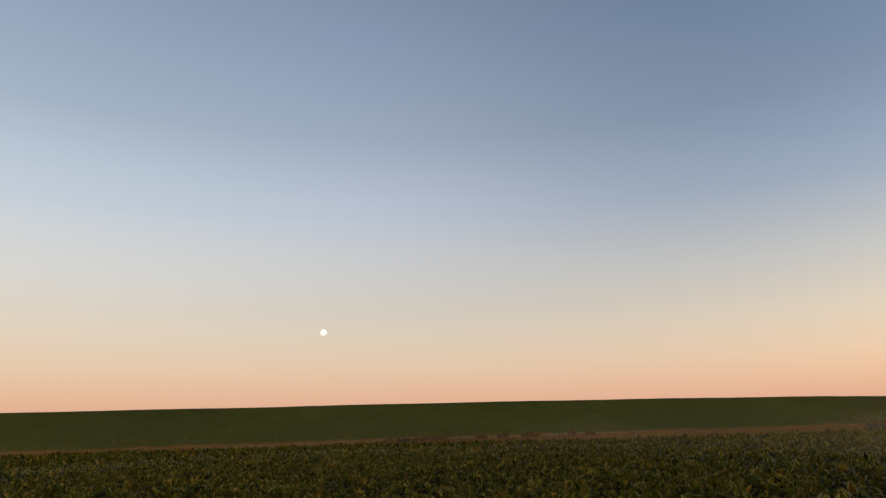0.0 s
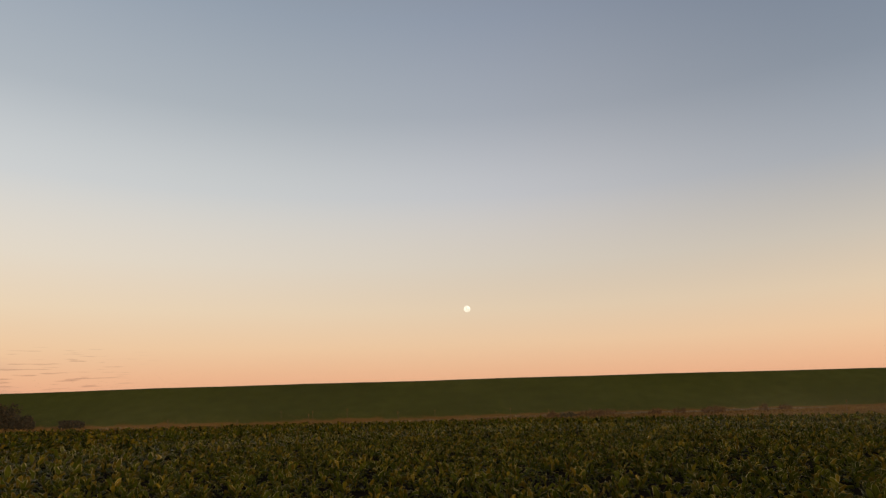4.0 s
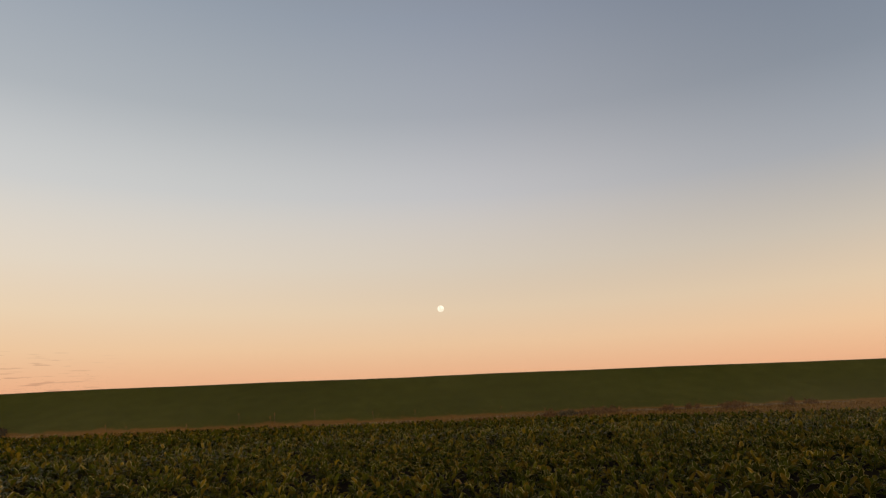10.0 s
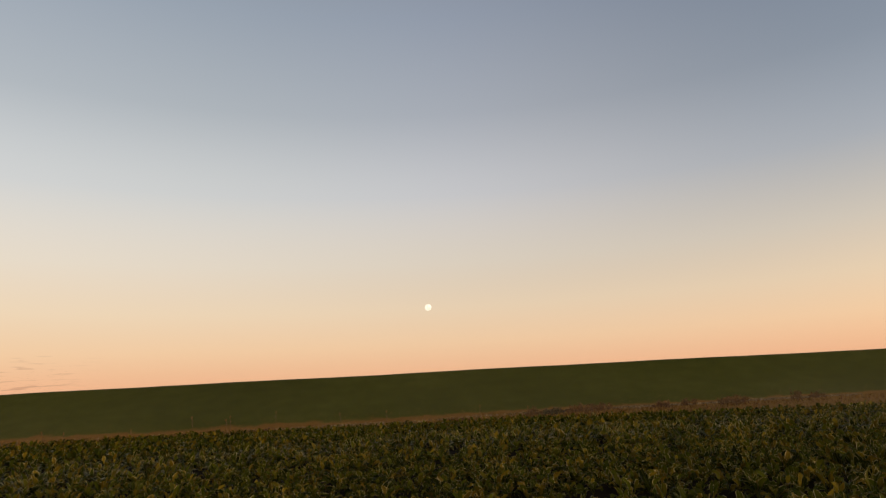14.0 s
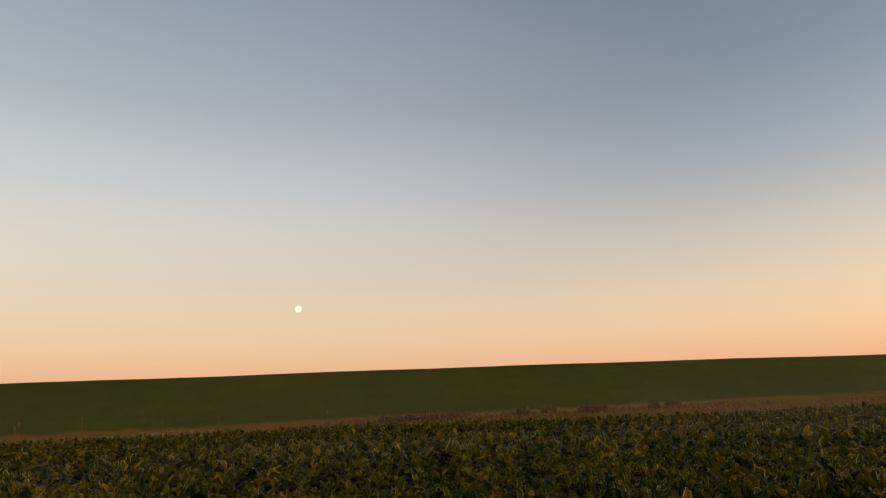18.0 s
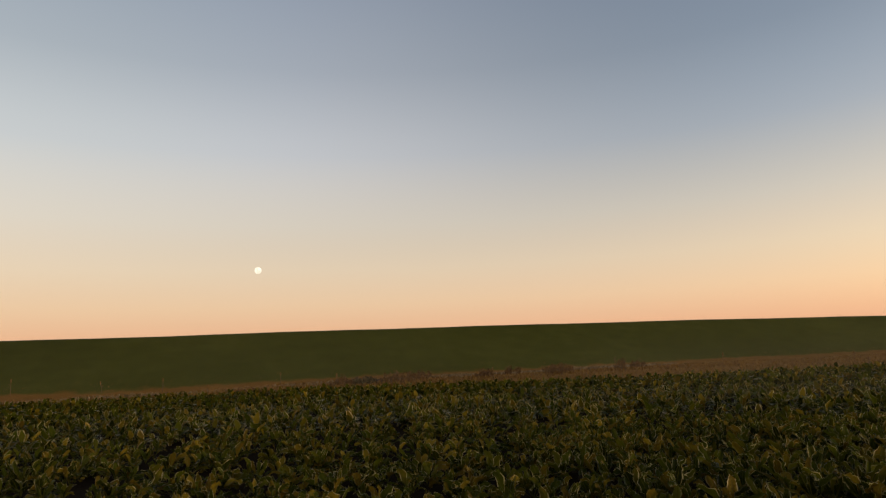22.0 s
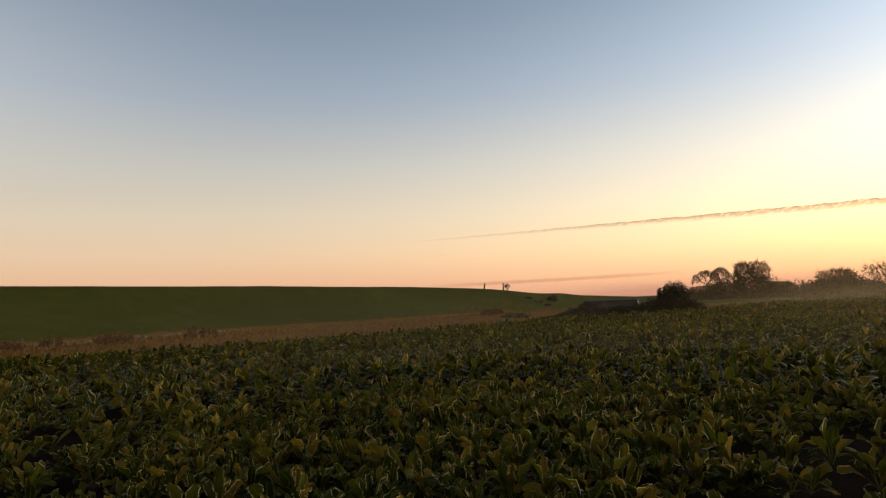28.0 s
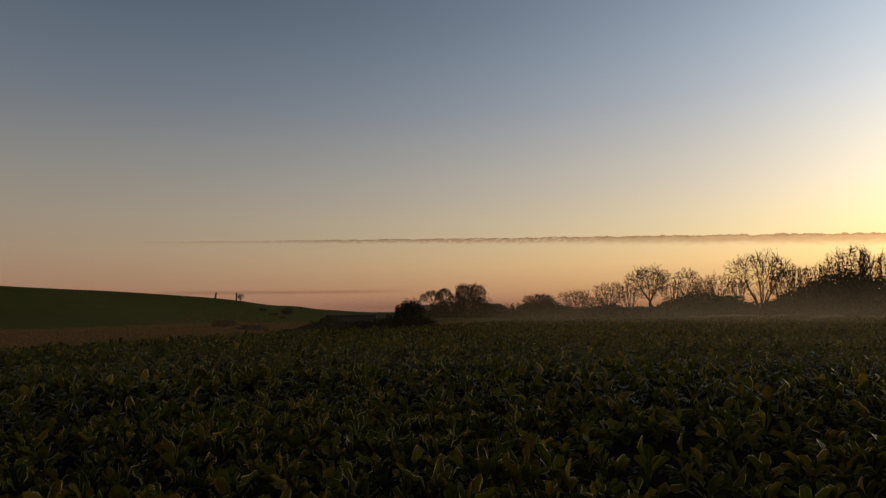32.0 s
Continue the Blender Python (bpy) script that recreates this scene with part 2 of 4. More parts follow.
# ------------------------------------------------------------------ materials
def material(name, colours, scale=1.0, fine=20.0, rough=0.8, bump=0.3, spread=None, rib=None, clear=0.0, ridge=0.02, shine=0.12, vary=0.55):
    """colours: dark, middle, light. spread: 'object' or 'island' varies the colour from piece to piece."""
    m = bpy.data.materials.new(name)
    m.use_nodes = True
    g = Nodes(m.node_tree)
    place = g.node("ShaderNodeTexCoord").outputs["Object"]
    world_place = g.node("ShaderNodeNewGeometry").outputs["Position"]
    big = g.noise(world_place, scale, 3.0)
    small = g.noise(place, fine, 4.0, 0.65)
    v = g.math("ADD", g.math("MULTIPLY", big, 0.55), g.math("MULTIPLY", small, 0.45))
    if spread == "object":
        r = g.node("ShaderNodeObjectInfo").outputs["Random"]
        v = g.math("ADD", g.math("MULTIPLY", v, 0.55), g.math("MULTIPLY_ADD", r, vary, 0.225 - 0.5 * vary))
    elif spread == "island":
        r = g.node("ShaderNodeNewGeometry").outputs["Random Per Island"]
        v = g.math("ADD", g.math("MULTIPLY", v, 0.55), g.math("MULTIPLY_ADD", r, vary, 0.225 - 0.5 * vary))
    n = len(colours)
    col = g.ramp(v, [(0.25 + 0.5 * i / (n - 1), c) for i, c in enumerate(colours)])
    if rib:
        at = g.node("ShaderNodeAttribute", attribute_name="rib").outputs["Fac"]
        col = g.mix(g.range(at, 0.84, 1.0, 0.0, 0.5), col, rib)
        # highlight painted as a pale rim on every second or third leaf
        some = g.range(g.math("FRACT", g.math("MULTIPLY", r, 37.0)), 0.45, 0.7, 0.1, 0.95)
        rim = g.math("MULTIPLY", g.range(at, 0.22, 0.04, 0.0, 0.9), g.range(small, 0.36, 0.54))
        col = g.mix(g.math("MULTIPLY", rim, some), col, (0.58, 0.45, 0.21))
    p = g.node("ShaderNodeBsdfPrincipled")
    g.put(p.inputs["Base Color"], col)
    p.inputs["Specular IOR Level"].default_value = shine
    if rib:
        # the curled rim is glossier than the blade
        g.put(p.inputs["Specular IOR Level"], g.range(at, 0.24, 0.02, shine, 0.42))
    g.put(p.inputs["Roughness"], g.range(small, 0.2, 0.8, max(rough - 0.12, 0.05), min(rough + 0.12, 1.0), False))
    if bump:
        b = g.node("ShaderNodeBump")
        b.inputs["Strength"].default_value = bump
        b.inputs["Distance"].default_value = ridge
        g.put(b.inputs["Height"], small)
        g.put(p.inputs["Normal"], b.outputs[0])
    last = p.outputs[0]
    if clear:
        tr = g.node("ShaderNodeBsdfTranslucent")
        # light that comes through a leaf is yellower and stronger than what its skin throws back
        g.put(tr.inputs[0], g.mix(1.0, col, (1.5, 1.5, 1.1), "MULTIPLY") if rib else col)
        mx = g.node("ShaderNodeMixShader")
        mx.inputs[0].default_value = clear
        g.put(mx.inputs[1], last)
        g.put(mx.inputs[2], tr.outputs[0])
        last = mx.outputs[0]
    g.put(g.node("ShaderNodeOutputMaterial").inputs[0], last)
    return m


LEAF = [(0.012, 0.014, 0.0012), (0.030, 0.035, 0.0025), (0.049, 0.055, 0.0039), (0.062, 0.063, 0.0048), (0.076, 0.067, 0.0056), (0.096, 0.058, 0.008), (0.20, 0.135, 0.013)]
beet_leaf = material("beet_leaf", LEAF, 0.35, 45, 0.4, 0.7, "object", (0.11, 0.10, 0.025), 0.36, 0.012, 0.015, 0.5)
beet_leaf_mass = material("beet_leaf_mass", LEAF, 0.35, 30, 0.4, 0.7, "island", (0.11, 0.10, 0.025), 0.36, 0.012, 0.015, 0.5)
beet_root = material("beet_root", [(0.02, 0.014, 0.008), (0.05, 0.036, 0.02), (0.09, 0.065, 0.035)], 3, 40, 0.9)
dry_grass = material("dry_grass", [(0.17, 0.080, 0.015), (0.21, 0.100, 0.020), (0.25, 0.124, 0.027), (0.30, 0.158, 0.040)], 0.15, 6, 0.8, 0, "island", None, 0.25)
straw = material("straw", [(0.17, 0.105, 0.05), (0.25, 0.165, 0.085), (0.34, 0.24, 0.13)], 0.15, 6, 0.85, 0, "island", None, 0.2)
green_grass = material("green_grass", [(0.02, 0.035, 0.008), (0.045, 0.065, 0.016), (0.09, 0.10, 0.03)], 0.2, 6, 0.8, 0, "island", None, 0.25)
bramble_leaf = material("bramble_leaf", [(0.09, 0.042, 0.012), (0.14, 0.066, 0.018), (0.20, 0.094, 0.028)], 0.6, 8, 0.6, 0, "island", None, 0.15)
thicket_leaf = material("thicket_leaf", [(0.045, 0.036, 0.018), (0.085, 0.066, 0.032), (0.14, 0.105, 0.05)], 0.3, 8, 0.75, 0, "island", None, 0.12)
dark_bramble = material("dark_bramble", [(0.012, 0.010, 0.005), (0.025, 0.018, 0.009), (0.045, 0.03, 0.014)], 0.4, 8, 0.75, 0, "island", None, 0.08)
evergreen_leaf = material("evergreen_leaf", [(0.006, 0.012, 0.005), (0.015, 0.026, 0.009), (0.03, 0.042, 0.016)], 0.5, 8, 0.6, 0, "island", None, 0.08)
bark = material("bark", [(0.03, 0.02, 0.012), (0.07, 0.048, 0.03), (0.13, 0.095, 0.06)], 0.8, 18, 0.9, 0.6)
twig_bark = material("twig_bark", [(0.07, 0.038, 0.018), (0.12, 0.066, 0.034), (0.19, 0.11, 0.06)], 0.6, 12, 0.85, 0, "island")
weathered_wood = material("weathered_wood", [(0.05, 0.04, 0.03), (0.11, 0.09, 0.07), (0.2, 0.17, 0.14)], 2, 30, 0.9, 0.5)
tarred_boards = material("tarred_boards", [(0.04, 0.037, 0.034), (0.065, 0.06, 0.056), (0.10, 0.09, 0.084)], 2, 30, 0.9, 0.5)
roof_sheet = material("roof_sheet", [(0.11, 0.105, 0.10), (0.16, 0.155, 0.15), (0.22, 0.21, 0.20)], 0.6, 6, 0.55, 0.2, shine=0.4)
pale_boards = material("pale_boards", [(0.36, 0.34, 0.3), (0.45, 0.42, 0.37), (0.52, 0.5, 0.45)], 0.6, 6, 0.75, 0.2)


def moon_material():
    m = bpy.data.materials.new("moonlit_rock")
    m.use_nodes = True
    g = Nodes(m.node_tree)
    n = g.noise(g.node("ShaderNodeTexCoord").outputs["Object"], 0.09, 4.0, 0.5)
    e = g.node("ShaderNodeEmission")
    g.put(e.inputs[0], g.ramp(n, [(0.35, (0.80, 0.74, 0.58)), (0.55, (1.0, 0.96, 0.80))]))
    e.inputs[1].default_value = 1.25
    g.put(g.node("ShaderNodeOutputMaterial").inputs[0], e.outputs[0])
    return m


def ground_material():
    """Soil in the beet field, rough grass along its edge, young winter corn on the hill, all by the plan."""
    m = bpy.data.materials.new("farmland")
    m.use_nodes = True
    g = Nodes(m.node_tree)
    pos = g.node("ShaderNodeNewGeometry").outputs["Position"]
    zone = g.node("ShaderNodeAttribute", attribute_name="zone").outputs["Fac"]
    big, mid, fine = g.noise(pos, 0.06, 3.0), g.noise(pos, 0.7, 4.0), g.noise(pos, 9.0, 3.0, 0.7)
    v = g.math("ADD", g.math("MULTIPLY", big, 0.5), g.math("MULTIPLY_ADD", mid, 0.3, g.math("MULTIPLY", fine, 0.2)))
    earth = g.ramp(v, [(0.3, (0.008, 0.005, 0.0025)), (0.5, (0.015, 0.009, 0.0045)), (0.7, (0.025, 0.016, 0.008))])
    dry = g.ramp(v, [(0.3, (0.12, 0.056, 0.011)), (0.5, (0.17, 0.080, 0.018)), (0.7, (0.23, 0.114, 0.030))])
    corn = g.ramp(v, [(0.3, (0.035, 0.039, 0.005)), (0.5, (0.055, 0.058, 0.009)), (0.7, (0.083, 0.081, 0.016))])
    edge = g.math("MULTIPLY_ADD", mid, 0.9, -0.45)
    z = g.math("ADD", zone, edge)
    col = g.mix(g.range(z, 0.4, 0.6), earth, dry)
    col = g.mix(g.range(z, 1.35, 1.65), col, corn)
    p = g.node("ShaderNodeBsdfPrincipled")
    g.put(p.inputs["Base Color"], col)
    p.inputs["Roughness"].default_value = 0.95
    p.inputs["Specular IOR Level"].default_value = 0.01
    b = g.node("ShaderNodeBump")
    b.inputs["Strength"].default_value, b.inputs["Distance"].default_value = 0.5, 0.05
    g.put(b.inputs["Height"], g.math("ADD", mid, fine))
    g.put(p.inputs["Normal"], b.outputs[0])
    g.put(g.node("ShaderNodeOutputMaterial").inputs[0], p.outputs[0])
    return m


# ------------------------------------------------------------------ the lie of the land
FIELD_X = [-90, -35, -20, -5, 2, 12, 21, 32, 42, 50, 60, 72, 90]
FIELD_Y = [60.5, 60.5, 62, 61, 59.5, 55, 50, 48, 46.5, 43.2, 41, 38, 27]
CREST_X = [-120, -60, -35, -6, 7, 20, 43, 62, 81, 88, 100, 107, 115, 150, 200]
CREST_Z = [3.6, 4.2, 4.35, 4.3, 4.35, 4.32, 4.22, 4.08, 3.82, 3.66, 3.1, 3.05, 2.6, 1.7, 1.45]
CREST_Y = 77.2


def field_end(x):
    """The far edge of the beet field, as y, for a given x."""
    return np.interp(x, FIELD_X, FIELD_Y)


def smooth(v):
    v = np.clip(v, 0, 1)
    return v * v * (3 - 2 * v)


def ripple(x, y):
    return 0.5 * np.sin(x * 0.31 + 1.3 * np.sin(y * 0.17)) + 0.3 * np.sin(y * 0.53 + x * 0.11) + 0.2 * np.sin(x * 1.1 + y * 0.7)


def height(x, y):
    x, y = np.asarray(x, float), np.asarray(y, float)
    e = field_end(x)
    bank = 0.35 * smooth((y - e) / 8.0) * smooth((100 - x) / 30)
    foot = np.interp(x, [25, 60, 78, 95, 140], [66.0, 64.2, 66.5, 69, 70])
    s = np.clip((y - foot) / (CREST_Y - foot), 0, 1)
    top = np.interp(x, CREST_X, CREST_Z)
    hill = (top - 0.35) * s ** 1.1
    back = np.where(y > CREST_Y, (top - 0.35) * (1 - np.exp(-np.maximum(y - CREST_Y, 0) / 160.0)) * 0.8, 0)
    dip = 0.8 * np.exp(-((x - 56) ** 2 + (y - 49.5) ** 2) / 45.0)
    swell = 0.03 * ripple(x, y) * (np.hypot(x, y) < 300)
    return bank + hill - back - dip + swell


def zone_of(x, y):
    e = field_end(x)
    right = np.interp(y, [-200, -44, 25, 60], [128, 115, 99, 70])
    zone = np.where(x > right, 2.0, np.where(y > e, 1.0, 0.0))
    foot = np.interp(x, [25, 60, 78, 95, 140], [66.0, 64.2, 66.5, 69, 70])
    foot = foot + np.interp(x, [48, 58, 68, 82, 92], [0.0, 0.2, 0.5, 0.4, 0.0])
    return np.where(x > right, zone, np.maximum(zone, 2.0 * smooth((y - foot + 1.2) / 3.2)))


def mesh_from(name, verts, faces, mat, rib=None):
    """verts: n x 3; faces: m x 3 or m x 4, all of one size."""
    me = bpy.data.meshes.new(name)
    n, k = faces.shape
    me.vertices.add(len(verts))
    me.vertices.foreach_set("co", np.ascontiguousarray(verts, np.float32).ravel())
    me.loops.add(n * k)
    me.loops.foreach_set("vertex_index", np.ascontiguousarray(faces, np.int32).ravel())
    me.polygons.add(n)
    me.polygons.foreach_set("loop_start", np.arange(0, n * k, k, dtype=np.int32))
    if rib is not None:
        me.attributes.new("rib", "FLOAT", "POINT").data.foreach_set("value", np.ascontiguousarray(rib, np.float32))
    me.update(calc_edges=True)
    me.materials.append(mat)
    return me


def part(name, data, material_, parent, label=""):
    """One mesh object under a thing or under a part; data: a bmesh or a mesh."""
    if isinstance(data, bmesh.types.BMesh):
        me = bpy.data.meshes.new(name)
        data.to_mesh(me)
        data.free()
        me.materials.append(material_)
        data = me
    ob = new(name, data)
    ob.parent = parent
    if label:
        tagged(ob, label)
    return ob


def build_ground():
    near = np.arange(-130, 200.1, 1.5)
    ax = np.concatenate([[-4200, -2500, -1400, -800, -450, -260, -180], near, [230, 300, 450, 800, 1400, 2500, 4200]])
    ny = np.arange(-20, 110.1, 1.1)
    ay = np.concatenate([[-4200, -2500, -1400, -800, -450, -260, -150, -90, -50, -32], ny, [118, 130, 150, 180, 230, 300, 450, 800, 1400, 2500, 4200]])
    gx, gy = np.meshgrid(ax, ay)
    v = np.stack([gx.ravel(), gy.ravel(), height(gx, gy).ravel()], 1)
    w, h = len(ax), len(ay)
    i = (np.arange(h - 1)[:, None] * w + np.arange(w - 1)[None]).ravel()
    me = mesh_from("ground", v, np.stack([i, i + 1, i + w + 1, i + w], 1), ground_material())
    me.attributes.new("zone", "FLOAT", "POINT").data.foreach_set("value", np.ascontiguousarray(zone_of(v[:, 0], v[:, 1]), np.float32))
    me.polygons.foreach_set("use_smooth", np.ones(len(me.polygons), bool))
    return tagged(new("ground", me), "dark soil field rising to a green sown hillside", "ground", kind="structure")


build_ground()


def build_moon():
    d = 2500.0
    bm = bmesh.new()
    bmesh.ops.create_icosphere(bm, subdivisions=4, radius=12.5)
    me = bpy.data.meshes.new("moon")
    bm.to_mesh(me)
    bm.free()
    me.materials.append(moon_material())
    ob = new("moon", me)
    ob.location = heading(0.0, 8.16) * d
    return tagged(ob, "full pale yellow moon low in the dusk sky", "moon")


build_moon()

# ------------------------------------------------------------------ tubes, twigs and foliage
rng = np.random.default_rng(7)


def tubes(segs, sides):
    """segs: rows of x0 y0 z0 r0 x1 y1 z1 r1. Returns verts and quads of open tubes."""
    s = np.asarray(segs, float)
    p, q = s[:, 0:3], s[:, 4:7]
    d = q - p
    d /= np.maximum(np.linalg.norm(d, axis=1, keepdims=True), 1e-6)
    ref = np.where(np.abs(d[:, 2:3]) < 0.9, [[0, 0, 1.0]], [[1.0, 0, 0]])
    u = np.cross(d, ref)
    u /= np.linalg.norm(u, axis=1, keepdims=True)
    w = np.cross(d, u)
    a = np.arange(sides) * 2 * math.pi / sides
    ring = np.cos(a)[None, :, None] * u[:, None] + np.sin(a)[None, :, None] * w[:, None]
    v = np.concatenate([p[:, None] + ring * s[:, 3][:, None, None], q[:, None] + ring * s[:, 7][:, None, None]], 1)
    n = len(s)
    k = np.arange(sides)
    one = np.stack([k, (k + 1) % sides, (k + 1) % sides + sides, k + sides], 1)
    f = (np.arange(n)[:, None, None] * 2 * sides + one[None]).reshape(-1, 4)
    return v.reshape(-1, 3), f


def crown_points(kind, n, h, wide, q):
    """Where the twigs of a crown end: a fan from the ground, a round head, an upright head or a thin flat dome."""
    lobes = q.uniform(0, 6.3, 3)
    out = []
    while len(out) < n:
        a, s = q.uniform(0, 2 * math.pi), q.uniform(0.0, 1.0)
        if kind == "dome":
            rho = q.random() ** 0.5
            z = h * (0.60 + 0.39 * math.sqrt(max(0.0, 1 - rho * rho)) - 0.13 * q.random() ** 1.5)
            out.append((math.cos(a) * rho * wide, math.sin(a) * rho * wide, z))
            continue
        low, mid, rise = {"fan": (0.30, 0.74, 0.45), "round": (0.36, 0.70, 0.5), "upright": (0.26, 0.66, 0.55)}[kind]
        z = low + (1 - low) * s
        k = min(1.0, (z - low) / (mid - low)) ** rise if z < mid else math.sqrt(max(0.0, 1 - ((z - mid) / (1.0 - mid)) ** 3.0))
        k *= 0.86 + 0.14 * math.sin(3 * a + lobes[0] + 4 * z) + 0.07 * math.sin(7 * a + lobes[1] + 9 * z)
        if q.random() > k * k + 0.02:
            continue
        rho = k * (q.random() ** 0.36) * (1.0 if q.random() < 0.7 else q.uniform(1.0, 1.12))
        out.append((math.cos(a) * rho * wide, math.sin(a) * rho * wide, h * z * (1 + 0.035 * q.normal())))
    return np.array(out)


def branch(out, p, way, r, ends, depth, q, split):
    """Lead one bough from p to the ends it serves, forking on the way."""
    if len(ends) <= 2 or depth > 5:
        for e in ends:
            m = p * 0.45 + e * 0.55 + q.normal(0, 0.03, 3) * np.linalg.norm(e - p)
            out[min(depth, 2)] += [(*p, r, *m, r * 0.7), (*m, r * 0.7, *e, r * 0.4)]
        return
    k = min(split[min(depth, len(split) - 1)], len(ends))
    d = ends - p
    d = d / np.maximum(np.linalg.norm(d, axis=1, keepdims=True), 1e-6)
    c = d[q.choice(len(d), k, replace=False)]
    for _ in range(4):
        who = np.argmax(d @ c.T, 1)
        c = np.array([d[who == i].mean(0) if (who == i).any() else c[i] for i in range(k)])
    for i in range(k):
        mine = ends[who == i]
        if not len(mine):
            continue
        goal = mine.mean(0)
        reach = q.uniform(0.46, 0.64)
        tip = p + (goal - p) * reach
        far_ = np.linalg.norm(tip - p)
        bow = p + (tip - p) * 0.5 + way * far_ * 0.08 + q.normal(0, 0.02, 3) * far_
        tip = tip + q.normal(0, 0.03, 3) * far_
        r2 = max(0.004, r * (len(mine) / len(ends)) ** 0.45)
        out[min(depth, 2)] += [(*p, r2, *bow, r2 * 0.88), (*bow, r2 * 0.88, *tip, r2 * 0.76)]
        on = tip - bow
        branch(out, tip, on / max(np.linalg.norm(on), 1e-6), r2 * 0.76, mine, depth + 1, q, split)


def bare_tree(name, x, y, h, wide, label, kind="round", tips=800, seed=1, fine=0.014, leaf=0, leaf_mat=None, leaf_size=0.09):
    """A leafless tree: trunk, limbs and a crown of twigs, with the last leaves where it has some and flakes added to
    thicken the twigs.
    """
    q = np.random.default_rng(seed)
    root = new(name)
    root.location = (x, y, float(height(x, y)) - 0.1)
    ends = crown_points(kind, tips, h, wide, q)
    foot = h * {"fan": 0.07, "round": 0.32, "upright": 0.3, "dome": 0.46}[kind]
    r = h * (0.022 if kind == "dome" else 0.034)
    p = np.array([0.0, 0.0, 0.0])
    bole = []
    for i in range(3):
        t = np.array([q.normal(0, 0.03) * wide, q.normal(0, 0.03) * wide, foot * (i + 1) / 3])
        bole.append((*p, r * (1.25 - 0.1 * i), *t, r * (1.15 - 0.1 * i)))
        p = t
    out = [[], [], []]
    branch(out, p, np.array([0, 0, 1.0]), r * 0.9, ends, 0, q, {"fan": (9, 4, 3), "dome": (7, 4, 3)}.get(kind, (6, 4, 3)))
    part("trunk", mesh_from("trunk", *tubes(bole, 7), bark), bark, root)
    for i in range(0, len(out[0]), 2):
        part("limb", mesh_from("limb", *tubes(out[0][i:i + 2], 5), bark), bark, root)
    a = np.array(out[1] + out[2])
    a[:, [3, 7]] = np.maximum(a[:, [3, 7]], fine)
    part("crown", mesh_from("crown", *tubes(a, 3), twig_bark), twig_bark, root, "crown of fine bare twigs")
    if leaf:
        pick = ends[q.integers(0, len(ends), leaf)] + q.normal(0, 0.03, (leaf, 3)) * wide
        part("foliage", leaf_cloud("foliage", pick, leaf_size, leaf_mat), leaf_mat, root, "last dry leaves, and flakes added to thicken the twigs")
    return tagged(root, label, "tree" if h > 2 else "shrub")


def leaf_cloud(name, pts, size, mat):
    """Small bent leaves, each of two triangles, at the points."""
    n = len(pts)
    a = rng.normal(0, 1, (n, 3))
    a /= np.linalg.norm(a, axis=1, keepdims=True)
    b = np.cross(a, rng.normal(0, 1, (n, 3)))
    b /= np.linalg.norm(b, axis=1, keepdims=True)
    s = size * rng.uniform(0.6, 1.4, (n, 1))
    v = np.stack([pts - a * s, pts + b * s * 0.55, pts + a * s, pts - b * s * 0.55 + np.cross(a, b) * s * 0.3], 1).reshape(-1, 3)
    i = np.arange(n)[:, None] * 4
    f = np.concatenate([i + [[0, 1, 2]], i + [[0, 2, 3]]], 0)
    return mesh_from(name, v, f, mat)


